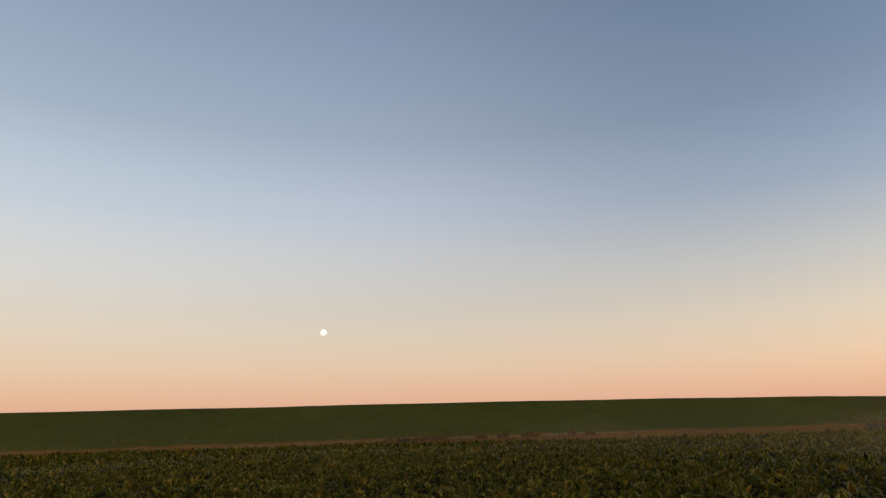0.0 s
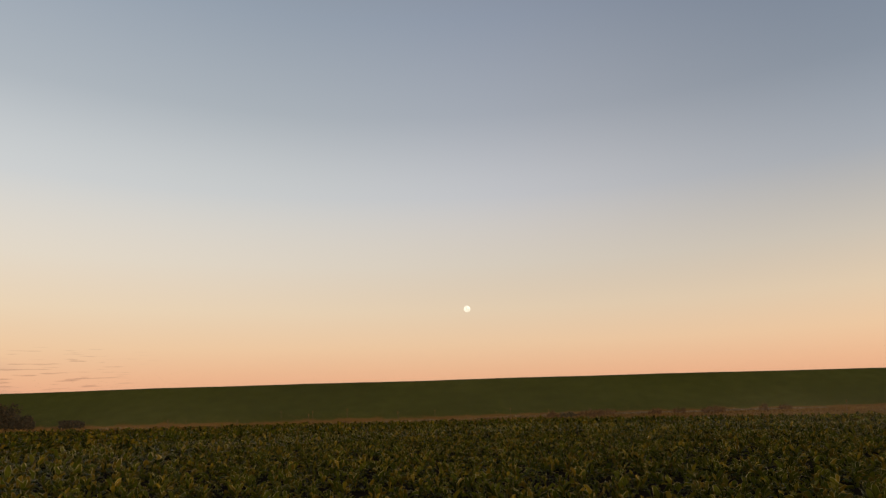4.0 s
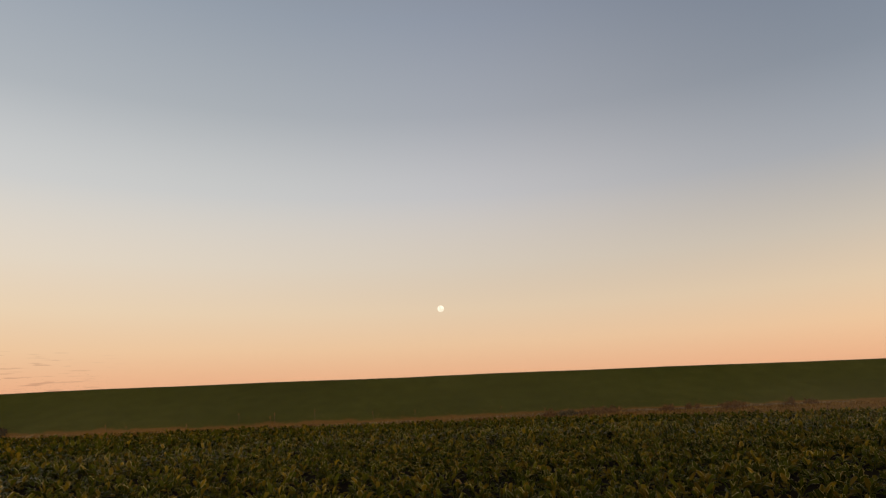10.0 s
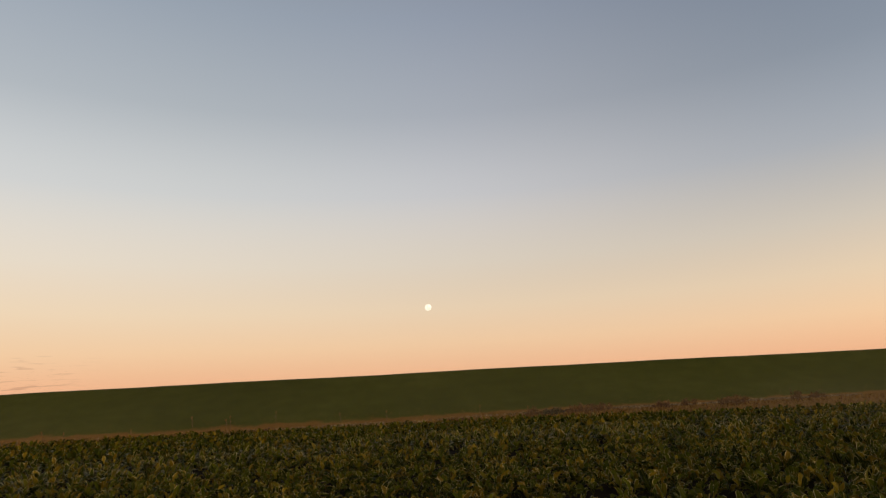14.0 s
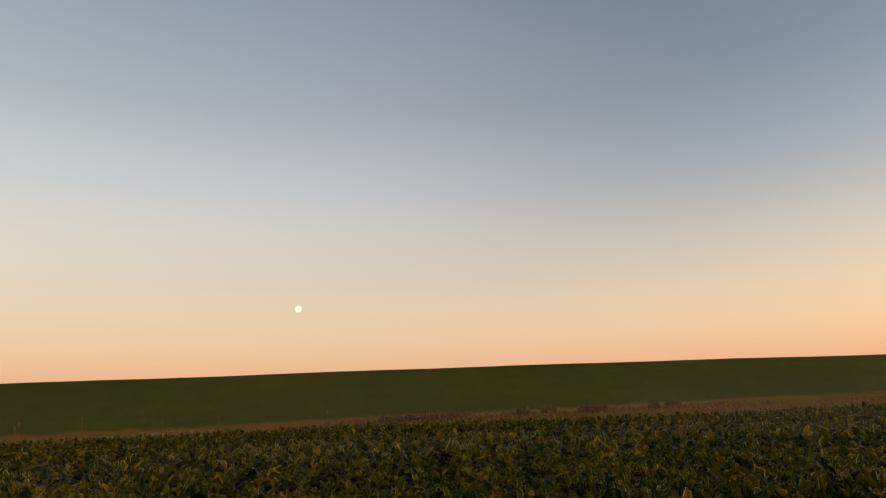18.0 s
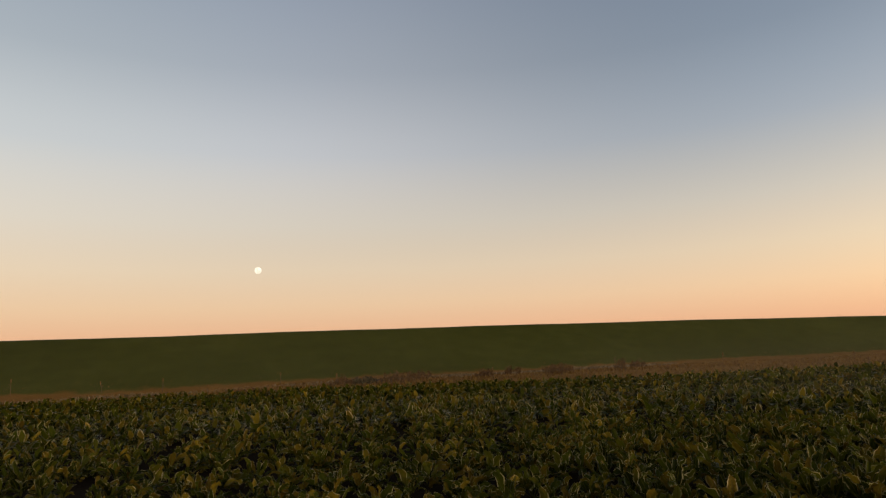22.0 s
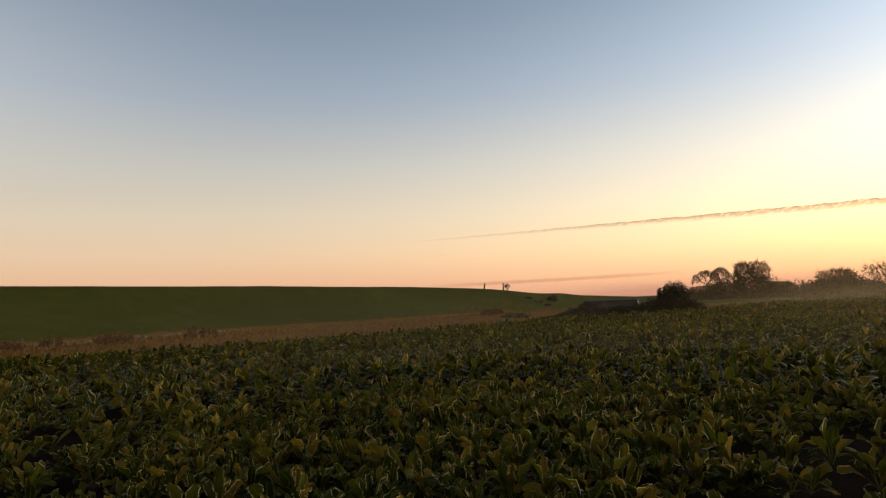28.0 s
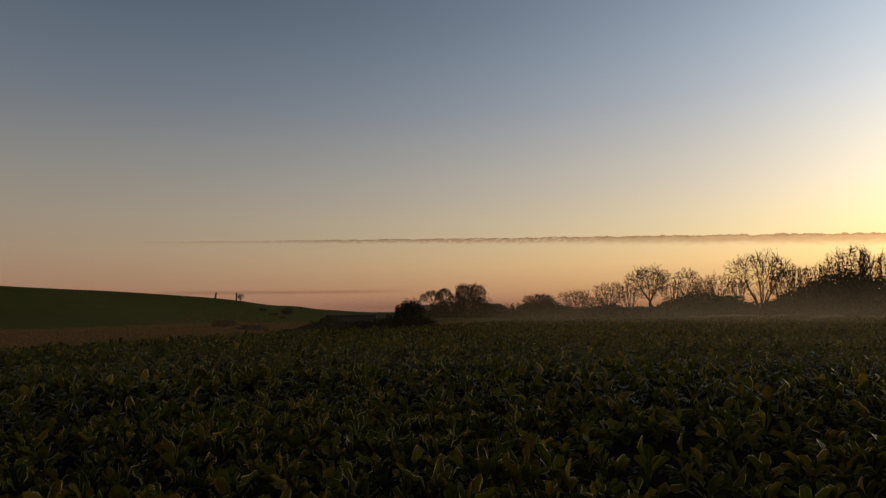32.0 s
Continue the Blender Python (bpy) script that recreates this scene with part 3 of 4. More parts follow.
def bush(name, x, y, w, dpt, h, label, mat, leaves=1800, size=0.12, lumps=9, seed=1, category="bush", turn=0.0, stems=14, fuzz=0.2, fill=0, brim=0.74):
    """A dense bush: stems fanning from the ground and uneven lumps of small leaves."""
    q = np.random.default_rng(seed)
    root = new(name)
    z0 = float(height(x, y))
    root.matrix_world = pose(x, y, z0 - 0.05, 0, 0, turn)
    segs, pts = [], []
    for i in range(lumps):
        ra, rr = q.uniform(0, 2 * math.pi), 0.42 * q.random() ** 0.5
        cx, cy = math.cos(ra) * rr * w, math.sin(ra) * rr * dpt
        cz = h * q.uniform(0.3, 0.72) * (1.0 - 1.6 * rr * rr)
        rx, ry, rz = w * q.uniform(0.14, 0.26), dpt * q.uniform(0.16, 0.3), h * q.uniform(0.2, 0.3)
        m = leaves // lumps
        dirs = q.normal(0, 1, (m, 3))
        dirs /= np.linalg.norm(dirs, axis=1, keepdims=True)
        rad = q.uniform(0.25, 1.0, (m, 1)) ** 0.5 * (1 + fuzz * q.normal(0, 1, (m, 1)))
        p = np.array([cx, cy, cz]) + dirs * rad * np.array([rx, ry, rz])
        low = p.copy()
        low[:, 2] *= q.uniform(0.05, 0.9, m)
        use = q.random(m) < 0.45
        p[use] = low[use]
        pts.append(p[p[:, 2] > 0.02])
    if fill:
        a, rr = q.uniform(0, 2 * math.pi, fill), q.random(fill) ** 0.5
        top = brim * np.sqrt(np.maximum(0.0, 1 - np.abs(np.cos(a) * rr) ** 3))
        fx = np.cos(a) * rr * 0.46 * w
        pts.append(np.stack([fx, np.sin(a) * rr * 0.4 * dpt, 0.03 + h * top * q.random(fill)], 1))
    for i in range(stems):
        bx, by = q.uniform(-0.3, 0.3) * w, q.uniform(-0.3, 0.3) * dpt
        segs = []
        tx, ty = bx * 1.4 + q.normal(0, 0.1) * w, by * 1.4 + q.normal(0, 0.1) * dpt
        tz = h * q.uniform(0.5, 0.86)
        mx, my = (bx + tx) / 2 + q.normal(0, 0.03) * w, (by + ty) / 2
        segs += [(bx, by, 0, 0.03, mx, my, tz * 0.55, 0.02), (mx, my, tz * 0.55, 0.02, tx, ty, tz, 0.007)]
        for k in range(3):
            segs.append((mx, my, tz * q.uniform(0.5, 0.6), 0.014, mx + q.normal(0, 0.12) * w, my + q.normal(0, 0.12) * dpt, tz * q.uniform(0.7, 1.0), 0.006))
        part("stem", mesh_from("stem", *tubes(segs, 4), bark), bark, root)
    part("foliage", leaf_cloud("foliage", np.concatenate(pts), size, mat), mat, root)
    return tagged(root, label, category)


# ------------------------------------------------------------------ trees and hedges beyond the field
def far(az, d):
    """A place seen under that heading, d metres from the end of the walk."""
    a = radians(az)
    return 2.6 + d * math.sin(a), 27.0 + d * math.cos(a)


def tree_height(x, y, d, el):
    return 1.54 + d * math.tan(radians(el)) - float(height(x, y))


# heading, distance, elevation of the top, half width in degrees, shape, tips, leaves
BARE = [
    (75.85, 168, 1.91, 1.0, "dome", 520, 260), (76.95, 166, 2.1, 0.74, "dome", 480, 320), (78.65, 172, 2.5, 0.75, "round", 900, 900), (79.75, 170, 2.42, 0.85, "round", 900, 700),
    (78.0, 170, 1.6, 0.7, "round", 500, 300), (81.3, 168, 0.75, 0.9, "round", 500, 200), (82.9, 176, 0.55, 0.3, "upright", 200, 60),
    (88.43, 112, 1.85, 1.35, "fan", 700, 0), (91.3, 104, 2.4, 1.4, "fan", 650, 0), (94.5, 104, 3.66, 1.8, "round", 1300, 1100), (97.5, 106, 3.4, 1.2, "upright", 800, 250),
    (99.84, 116, 2.95, 1.2, "round", 500, 0), (101.2, 112, 2.6, 0.8, "fan", 350, 0), (103.0, 104, 4.45, 2.25, "fan", 1500, 0), (105.2, 112, 3.5, 0.9, "fan", 567, 0),
    (106.6, 112, 3.3, 1.1, "fan", 756, 0), (109.2, 106, 4.55, 1.5, "fan", 1485, 350), (111.3, 108, 4.2, 0.65, "fan", 567, 0), (113.0, 110, 3.75, 1.25, "fan", 1080, 150),
    (115.35, 112, 3.6, 0.95, "fan", 837, 0), (117.4, 118, 3.0, 1.1, "fan", 702, 0), (118.9, 116, 3.25, 1.15, "fan", 837, 0), (120.3, 116, 2.3, 0.8, "fan", 486, 0),
    (122.2, 110, 2.95, 1.45, "round", 1100, 900), (124.6, 112, 2.8, 1.2, "round", 600, 0), (126.9, 114, 3.0, 1.4, "round", 800, 300),
    (85.3, 110, 1.5, 1.25, "round", 1500, 700), (84.1, 112, 0.75, 0.6, "round", 400, 100), (90.0, 114, 1.3, 1.0, "round", 360, 0), (92.9, 108, 2.2, 0.8, "fan", 300, 0), (96.1, 110, 2.3, 0.8, "fan", 300, 0), (98.6, 112, 2.5, 0.9, "fan", 340, 0), (104.4, 114, 3.2, 1.0, "fan", 486, 0), (107.9, 112, 3.7, 1.0, "fan", 567, 0),
    (110.3, 112, 3.9, 0.9, "fan", 567, 0), (112.1, 114, 3.6, 0.9, "fan", 567, 0), (114.2, 114, 3.1, 0.9, "fan", 567, 0), (116.2, 114, 2.7, 0.8, "fan", 486, 0), (121.2, 118, 2.3, 0.8, "fan", 459, 0), (123.5, 116, 2.6, 1.0, "round", 420, 0),
]
KIND_OF_TREE = {"dome": "tall tree with a flat spreading umbrella crown", "fan": "spreading fan of bare stems in the hedge",
                "round": "bare winter tree with a rounded twiggy crown", "upright": "narrow bare tree with upright branches"}
for i, (az, d, el, half, kind, tips, leaf) in enumerate(BARE):
    x, y = far(az, d)
    # every tree also gets leaf flakes, added to read as denser twigs
    bare_tree("bare_tree", x, y, tree_height(x, y, d, el), d * math.tan(radians(half * 1.18)), KIND_OF_TREE[kind] + (", few dry leaves" if leaf else ""), kind, int(tips * 1.0), 310 + i, 0.0255 * d / 105, int(leaf * 1.1) + int(tips * 0.3), thicket_leaf, 0.08 * d / 100)

x, y = far(73.95, 57)
bush("evergreen_bush", x, y, 2.6, 2.3, tree_height(x, y, 57, 1.65) * 1.03, "rounded dark evergreen bush at the field corner", evergreen_leaf, 11000, 0.07, 26, 51, fuzz=0.04, stems=6, fill=3500)
x, y = far(72.72, 56)
bush("evergreen_bush", x, y, 0.5, 0.45, tree_height(x, y, 56, 1.25) * 1.03, "small pointed dark evergreen beside a rounder one", evergreen_leaf, 2600, 0.05, 9, 52, fuzz=0.04, stems=3, fill=700)

# the dark thicket under the trees: heading, distance, length along the hedge, elevation of its top
THICKET = [(75.6, 150, 6, 0.75), (77.4, 152, 6.5, 1.0), (79.3, 150, 6.5, 1.5), (81.2, 150, 6, 0.8), (82.9, 140, 6, 0.0), (84.4, 116, 4.5, 0.7), (85.5, 112, 4.5, 1.0), (86.7, 111, 4, 0.6), (88.4, 108, 5, 0.2), (90.0, 105, 5, 0.35), (91.2, 104, 4.5, 0.65), (92.9, 103, 5, 0.2), (94.6, 102, 5, 0.3),
           (96.3, 101, 4.2, 0.8), (97.5, 101, 4.6, 1.2), (98.8, 100, 4.8, 1.55), (100.2, 102, 4.6, 1.3), (101.6, 104, 4.0, 0.6), (103.0, 105, 4.0, 0.2), (104.3, 104, 4.2, 0.8), (105.5, 104, 4.4, 1.5), (106.7, 104, 4.6, 2.3), (107.8, 103, 4.8, 2.9), (108.8, 103, 4.6, 3.1), (109.9, 104, 4.6, 2.65), (111.3, 104, 4.6, 2.35),
           (112.7, 105, 4.8, 2.05), (114.3, 106, 4.8, 1.75), (115.9, 107, 5, 1.5), (117.3, 108, 4.8, 1.4), (118.6, 109, 4.8, 1.3), (120.0, 110, 5, 1.4), (121.3, 110, 5, 1.85), (122.8, 111, 5.5, 2.0), (124.8, 111, 6, 1.9), (126.9, 112, 6.5, 1.8)]
for i, (az, d, ln, el) in enumerate(THICKET):
    x, y = far(az, d)
    bush("thicket", x, y, ln * 1.45, 4.0, tree_height(x, y, d, el) * 1.2, "dark tangled thicket under the hedge trees", thicket_leaf, 2200, 0.19, 16, 60 + i, "hedge", -az, 14, 0.22, 1700, 0.74)

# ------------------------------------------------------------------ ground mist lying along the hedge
def glow_tinted_mist(colour=(0.95, 0.68, 0.37, 1), thick=0.35):
    # the warm default colour paints the sunset glow into the mist
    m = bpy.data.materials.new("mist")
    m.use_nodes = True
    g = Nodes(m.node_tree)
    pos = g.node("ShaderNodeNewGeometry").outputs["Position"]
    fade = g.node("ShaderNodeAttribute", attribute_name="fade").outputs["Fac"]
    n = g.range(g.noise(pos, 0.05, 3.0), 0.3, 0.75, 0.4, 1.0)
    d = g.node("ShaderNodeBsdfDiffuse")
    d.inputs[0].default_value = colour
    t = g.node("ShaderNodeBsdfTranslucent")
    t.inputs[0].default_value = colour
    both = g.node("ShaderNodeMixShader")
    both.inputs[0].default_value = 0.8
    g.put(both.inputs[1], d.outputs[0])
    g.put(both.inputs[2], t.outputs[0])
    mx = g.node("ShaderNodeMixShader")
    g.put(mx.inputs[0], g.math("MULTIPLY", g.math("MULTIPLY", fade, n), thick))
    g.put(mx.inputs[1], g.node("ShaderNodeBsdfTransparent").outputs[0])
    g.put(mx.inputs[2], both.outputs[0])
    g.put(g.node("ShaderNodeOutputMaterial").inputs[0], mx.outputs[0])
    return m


def ground_mist():
    """Thin banks of mist along the hedge and the foot of the grove, thickest near the ground; nearer banks stand over
    the field to brighten it.
    """
    vs, fs, fade, base = [], [], [], 0
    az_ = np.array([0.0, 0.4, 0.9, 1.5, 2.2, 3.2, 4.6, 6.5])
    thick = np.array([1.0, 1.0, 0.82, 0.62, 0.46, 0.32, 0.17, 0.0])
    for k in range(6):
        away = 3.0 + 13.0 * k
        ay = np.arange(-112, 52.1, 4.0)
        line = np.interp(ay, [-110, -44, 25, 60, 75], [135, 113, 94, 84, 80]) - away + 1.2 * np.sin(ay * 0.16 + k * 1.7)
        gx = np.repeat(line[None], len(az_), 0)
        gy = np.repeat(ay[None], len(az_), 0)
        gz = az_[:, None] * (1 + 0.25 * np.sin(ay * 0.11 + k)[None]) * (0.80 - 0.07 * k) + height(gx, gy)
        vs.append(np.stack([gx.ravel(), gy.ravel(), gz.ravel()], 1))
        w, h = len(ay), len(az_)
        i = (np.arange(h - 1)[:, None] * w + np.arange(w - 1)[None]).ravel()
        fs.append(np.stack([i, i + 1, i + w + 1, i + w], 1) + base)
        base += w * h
        # denser toward the sun, standing in for light scattered forward there
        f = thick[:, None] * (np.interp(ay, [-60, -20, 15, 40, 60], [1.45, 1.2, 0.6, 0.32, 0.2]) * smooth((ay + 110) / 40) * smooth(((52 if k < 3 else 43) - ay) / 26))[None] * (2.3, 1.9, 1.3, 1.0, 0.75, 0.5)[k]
        fade.append(f.ravel())
    me = mesh_from("ground_mist", np.concatenate(vs), np.concatenate(fs), glow_tinted_mist())
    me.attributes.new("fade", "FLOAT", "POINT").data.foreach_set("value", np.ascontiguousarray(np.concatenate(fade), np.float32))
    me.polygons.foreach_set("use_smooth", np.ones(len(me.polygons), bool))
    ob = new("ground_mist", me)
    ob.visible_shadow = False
    return tagged(ob, "thin evening mist along the hedge, tinted with sunset glow", "mist", kind="stuff")


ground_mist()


def veil(name, line, up, thick, along, strength, label):
    """A thin standing veil of haze over the line of ground points; up: heights, thick and along: how dense it is there."""
    gx, gy = np.repeat(line[None, :, 0], len(up), 0), np.repeat(line[None, :, 1], len(up), 0)
    gz = up[:, None] * (1 + 0.2 * np.sin(np.arange(len(line)) * 0.37))[None] + height(gx, gy)
    w, h = len(line), len(up)
    i = (np.arange(h - 1)[:, None] * w + np.arange(w - 1)[None]).ravel()
    # the haze colour is warm so that it carries the evening glow
    me = mesh_from(name, np.stack([gx.ravel(), gy.ravel(), gz.ravel()], 1), np.stack([i, i + 1, i + w + 1, i + w], 1), glow_tinted_mist((0.90, 0.74, 0.48, 1), strength))
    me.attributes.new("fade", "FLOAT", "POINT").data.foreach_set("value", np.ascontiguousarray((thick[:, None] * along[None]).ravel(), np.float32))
    me.polygons.foreach_set("use_smooth", np.ones(len(me.polygons), bool))
    ob = new(name, me)
    ob.visible_shadow = False
    return tagged(ob, label, "mist", kind="stuff")


# haze grows denser toward high x to lift the slope's brightness
ax_ = np.arange(-90, 70.1, 4.0)
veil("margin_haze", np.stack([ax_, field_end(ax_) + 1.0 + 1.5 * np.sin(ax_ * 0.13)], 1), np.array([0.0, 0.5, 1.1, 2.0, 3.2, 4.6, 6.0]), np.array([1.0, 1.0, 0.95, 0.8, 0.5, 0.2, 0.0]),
     np.interp(ax_, [-90, -50, -15, 10, 40, 70], [0.4, 0.7, 1.0, 0.9, 1.3, 1.8]) * smooth((ax_ + 90) / 20) * smooth((70 - ax_) / 18), 0.07, "faint haze over the field margin, tinted with evening glow")
# low translucent sheet added to raise the brightness of the beet behind it
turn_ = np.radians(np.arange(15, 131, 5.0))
veil("field_brightening_haze", np.stack([2.5 + 17 * np.sin(turn_), 25.5 + 17 * np.cos(turn_)], 1), np.array([0.0, 0.35, 0.7, 1.05, 1.35, 1.6]), np.array([0.6, 1.0, 1.0, 0.7, 0.3, 0.0]),
     smooth((np.degrees(turn_) - 15) / 35) * smooth((130 - np.degrees(turn_)) / 20), 0.06, "thin warm haze sheet added to brighten the beet field")

# brambles before the shed and along the foot of the hill
for i, (az, d, ln, el) in enumerate([(64.2, 49, 2.2, -1.3), (65.1, 49, 2.2, -1.0), (66.0, 49.5, 2.4, -0.6), (66.9, 50, 2.2, -0.15), (67.8, 50, 2.6, -0.5), (69.1, 50, 2.8, -0.55), (70.4, 51, 2.6, -0.6), (71.5, 52, 2.4, -0.5), (72.6, 53, 2.4, -0.1), (73.8, 54, 2.4, 0.1), (75.2, 54, 2.2, -0.5)]):
    x, y = far(az, d)
    bush("bramble", x, y, ln, 1.8, tree_height(x, y, d, el) * 1.12, "dark bramble mound on the field edge", dark_bramble, 2200, 0.08, 11, 90 + i, "bramble", -az, fill=1400, stems=8, fuzz=0.08)


for i, (bx, by, bw, bh) in enumerate([(94.0, 73.0, 2.2, 1.1), (87.0, 73.2, 1.4, 0.35), (86.6, 71.4, 1.6, 0.3), (86.3, 69.8, 1.6, 0.35), (60.5, 63.0, 2.6, 0.8), (63.5, 64.6, 2.4, 0.6), (57.0, 61.2, 2.0, 0.6)]):
    bush("bramble", bx, by, bw, bw * 0.7, bh, "brown bramble mound on the grassy slope", thicket_leaf if bx > 80 else bramble_leaf, 1400, 0.09, 8, 170 + i, "bramble", fill=500, stems=10)


def box(bm, x0, y0, z0, x1, y1, z1, bevel=0.0):
    m = Matrix.Translation(((x0 + x1) / 2, (y0 + y1) / 2, (z0 + z1) / 2)) @ Matrix.Diagonal((x1 - x0, y1 - y0, z1 - z0, 1))
    geo = bmesh.ops.create_cube(bm, size=1.0, matrix=m)
    if bevel:
        edges = list({e for v in geo["verts"] for e in v.link_edges})
        bmesh.ops.bevel(bm, geom=edges, offset=bevel, segments=1, affect="EDGES")


def shed():
    """A long low field shed with a lean-to roof and one pale end."""
    x, y = far(68.9, 57.5)
    root = new("shed")
    z0 = float(height(x, y))
    root.matrix_world = pose(x, y, z0 - 0.1, 0, 0, -72.0)
    top = 1.54 - 57 * math.tan(radians(0.14)) - z0 + 0.1
    half = 2.05
    bm = bmesh.new()
    box(bm, -half, -1.6, 0, half, 1.55, top - 0.46)
    box(bm, -half, -1.6, top - 0.5, half, -1.5, top - 0.06)
    part("wall", bm, tarred_boards, root)
    bm = bmesh.new()
    vs = [bm.verts.new(v) for v in ((-half - 0.2, -1.9, top), (half + 0.2, -1.9, top), (half + 0.2, 1.9, top - 0.45), (-half - 0.2, 1.9, top - 0.45))]
    f = bm.faces.new(vs)
    ext = bmesh.ops.extrude_face_region(bm, geom=[f])
    for v in ext["geom"]:
        if isinstance(v, bmesh.types.BMVert):
            v.co.z -= 0.07
    part("roof", bm, roof_sheet, root, "dull grey sheet roof")
    bm = bmesh.new()
    box(bm, half + 0.01, -1.62, 0.1, half + 0.07, 1.0, top - 0.06, 0.01)
    part("end_panel", bm, pale_boards, root, "pale boarded end")
    return tagged(root, "long low dark shed with a pale end", "shed")


shed()


def gate_post(x, y, h, lean, label):
    root = new("fence_post")
    root.matrix_world = pose(x, y, float(height(x, y)) - 0.15, lean, 0, 20)
    bm = bmesh.new()
    bmesh.ops.create_cone(bm, cap_ends=True, segments=9, radius1=0.12, radius2=0.10, depth=h + 0.15, matrix=Matrix.Translation((0, 0, (h + 0.15) / 2)))
    for v in bm.verts:
        v.co.x += 0.01 * math.sin(v.co.z * 9)
    part("post", bm, weathered_wood, root)
    bm = bmesh.new()
    bmesh.ops.create_cone(bm, cap_ends=True, segments=9, radius1=0.10, radius2=0.05, depth=0.05, matrix=Matrix.Translation((0, 0, h + 0.17)))
    part("top", bm, weathered_wood, root)
    return tagged(root, label, "post")


gate_post(80.3, 76.6, 0.85, 8, "short leaning wooden fence post on the hill crest")
gate_post(85.3, 76.4, 1.15, 0, "stout upright wooden post on the hill crest")
bare_tree("scrub", 86.3, 76.35, 1.3, 0.6, "thin bare shrub beside a post on the crest", "fan", 260, 71, 0.013)

# ------------------------------------------------------------------ the rough margin between field and hill
def blades(name, pos, tall, wide, mat, label, category, droop=0.35):
    """Blades of grass, each a bent strip of two quads' worth of triangles."""
    n = len(pos)
    a = rng.uniform(0, 2 * math.pi, n)
    d = np.stack([np.cos(a), np.sin(a), np.zeros(n)], 1)
    s = np.stack([-np.sin(a), np.cos(a), np.zeros(n)], 1)
    b = rng.uniform(0.05, 1.0, (n, 1)) * droop
    h = tall[:, None]
    up = np.array([[0, 0, 1.0]])
    w = wide[:, None]
    m = pos + up * h * 0.6 + d * h * b * 0.35
    t = pos + up * h * (1 - 0.4 * b) + d * h * b
    v = np.stack([pos - s * w, pos + s * w, m + s * w * 0.8, m - s * w * 0.8, t], 1).reshape(-1, 3)
    i = np.arange(n)[:, None] * 5
    f = np.concatenate([i + [[0, 1, 2]], i + [[0, 2, 3]], i + [[3, 2, 4]]], 0)
    return tagged(new(name, mesh_from(name, v, f, mat)), label, category, kind="stuff")


def margin():
    n = 85000
    x = rng.uniform(-75, 80, n)
    e = field_end(x)
    wide = np.interp(x, [-75, 25, 60, 78, 80], [66, 66, 64, 67, 67]) - e
    y = e + wide * rng.random(n) ** 0.8 - 0.6 + 0.6 * ripple(x * 1.7, x)
    patch = 0.5 + 0.5 * ripple(x * 0.8, y * 2.0)
    keep = rng.random(n) < 0.45 + 0.55 * patch
    x, y, patch = x[keep], y[keep], patch[keep]
    tall = (rng.uniform(0.06, 0.17, len(x)) + 0.13 * patch ** 2) * np.interp(x, [-40, 0, 25, 50], [2.3, 1.9, 1.1, 0.7])
    # dry tufts climbing the slope beyond the corner of the field
    sx = rng.uniform(50, 90, 2500)
    sy = 62.5 + 10.0 * rng.random(len(sx)) * np.interp(sx, [50, 62, 72, 90], [0.2, 0.6, 1.0, 0.6])
    x, y = np.concatenate([x, sx]), np.concatenate([y, sy])
    tall = np.concatenate([tall, rng.uniform(0.08, 0.28, len(sx))])
    # thinning out up the foot of the hill
    up = rng.uniform(-70, 80, 7000)
    x = np.concatenate([x, up])
    y = np.concatenate([y, np.interp(up, [25, 60, 78], [65.0, 62.5, 65.5]) + 3.6 * rng.random(len(up)) ** 2.2])
    tall = np.concatenate([tall, rng.uniform(0.04, 0.09, len(up))])
    pos = np.stack([x, y, height(x, y) - 0.02], 1)
    blades("dry_grass", pos, tall, rng.uniform(0.014, 0.032, len(x)), dry_grass, "tall dry reddish brown grass on the field margin", "grass", 1.5)
    n = 9000
    x = rng.uniform(-75, 80, n)
    y = field_end(x) + rng.uniform(-1.5, 3.0, n)
    pos = np.stack([x, y, height(x, y) - 0.02], 1)
    blades("green_grass", pos, rng.uniform(0.15, 0.4, n), rng.uniform(0.01, 0.02, n), green_grass, "dull green weeds between the beet and the dry grass", "grass", 0.6)

    # a pale strip of straw where the hill begins
    n = 15000
    x = rng.uniform(-75, 30, n)
    y = np.interp(x, [-75, 30], [64.2, 63.6]) + rng.normal(0, 0.45, n) + 0.5 * ripple(x * 1.3, x)
    pos = np.stack([x, y, height(x, y) - 0.02], 1)
    blades("straw_grass", pos, rng.uniform(0.12, 0.34, n) * (1 + 0.25 * ripple(x * 2.1, y)), rng.uniform(0.02, 0.05, n), straw, "pale bleached straw along the foot of the hill", "grass", 1.4)


margin()

# low brambles in the margin: x, y, width, height
for i, (bx, by, bw, bh) in enumerate([(7.4, 61.6, 1.8, 0.7), (-3.0, 61.5, 1.5, 0.5), (52.0, 55.0, 3.0, 0.8)]):
    bush("bramble", bx, by, bw, bw * 0.7, bh, "low dark bramble bush in the dry margin", thicket_leaf, 900, 0.07, 6, 120 + i, "bramble", stems=18)


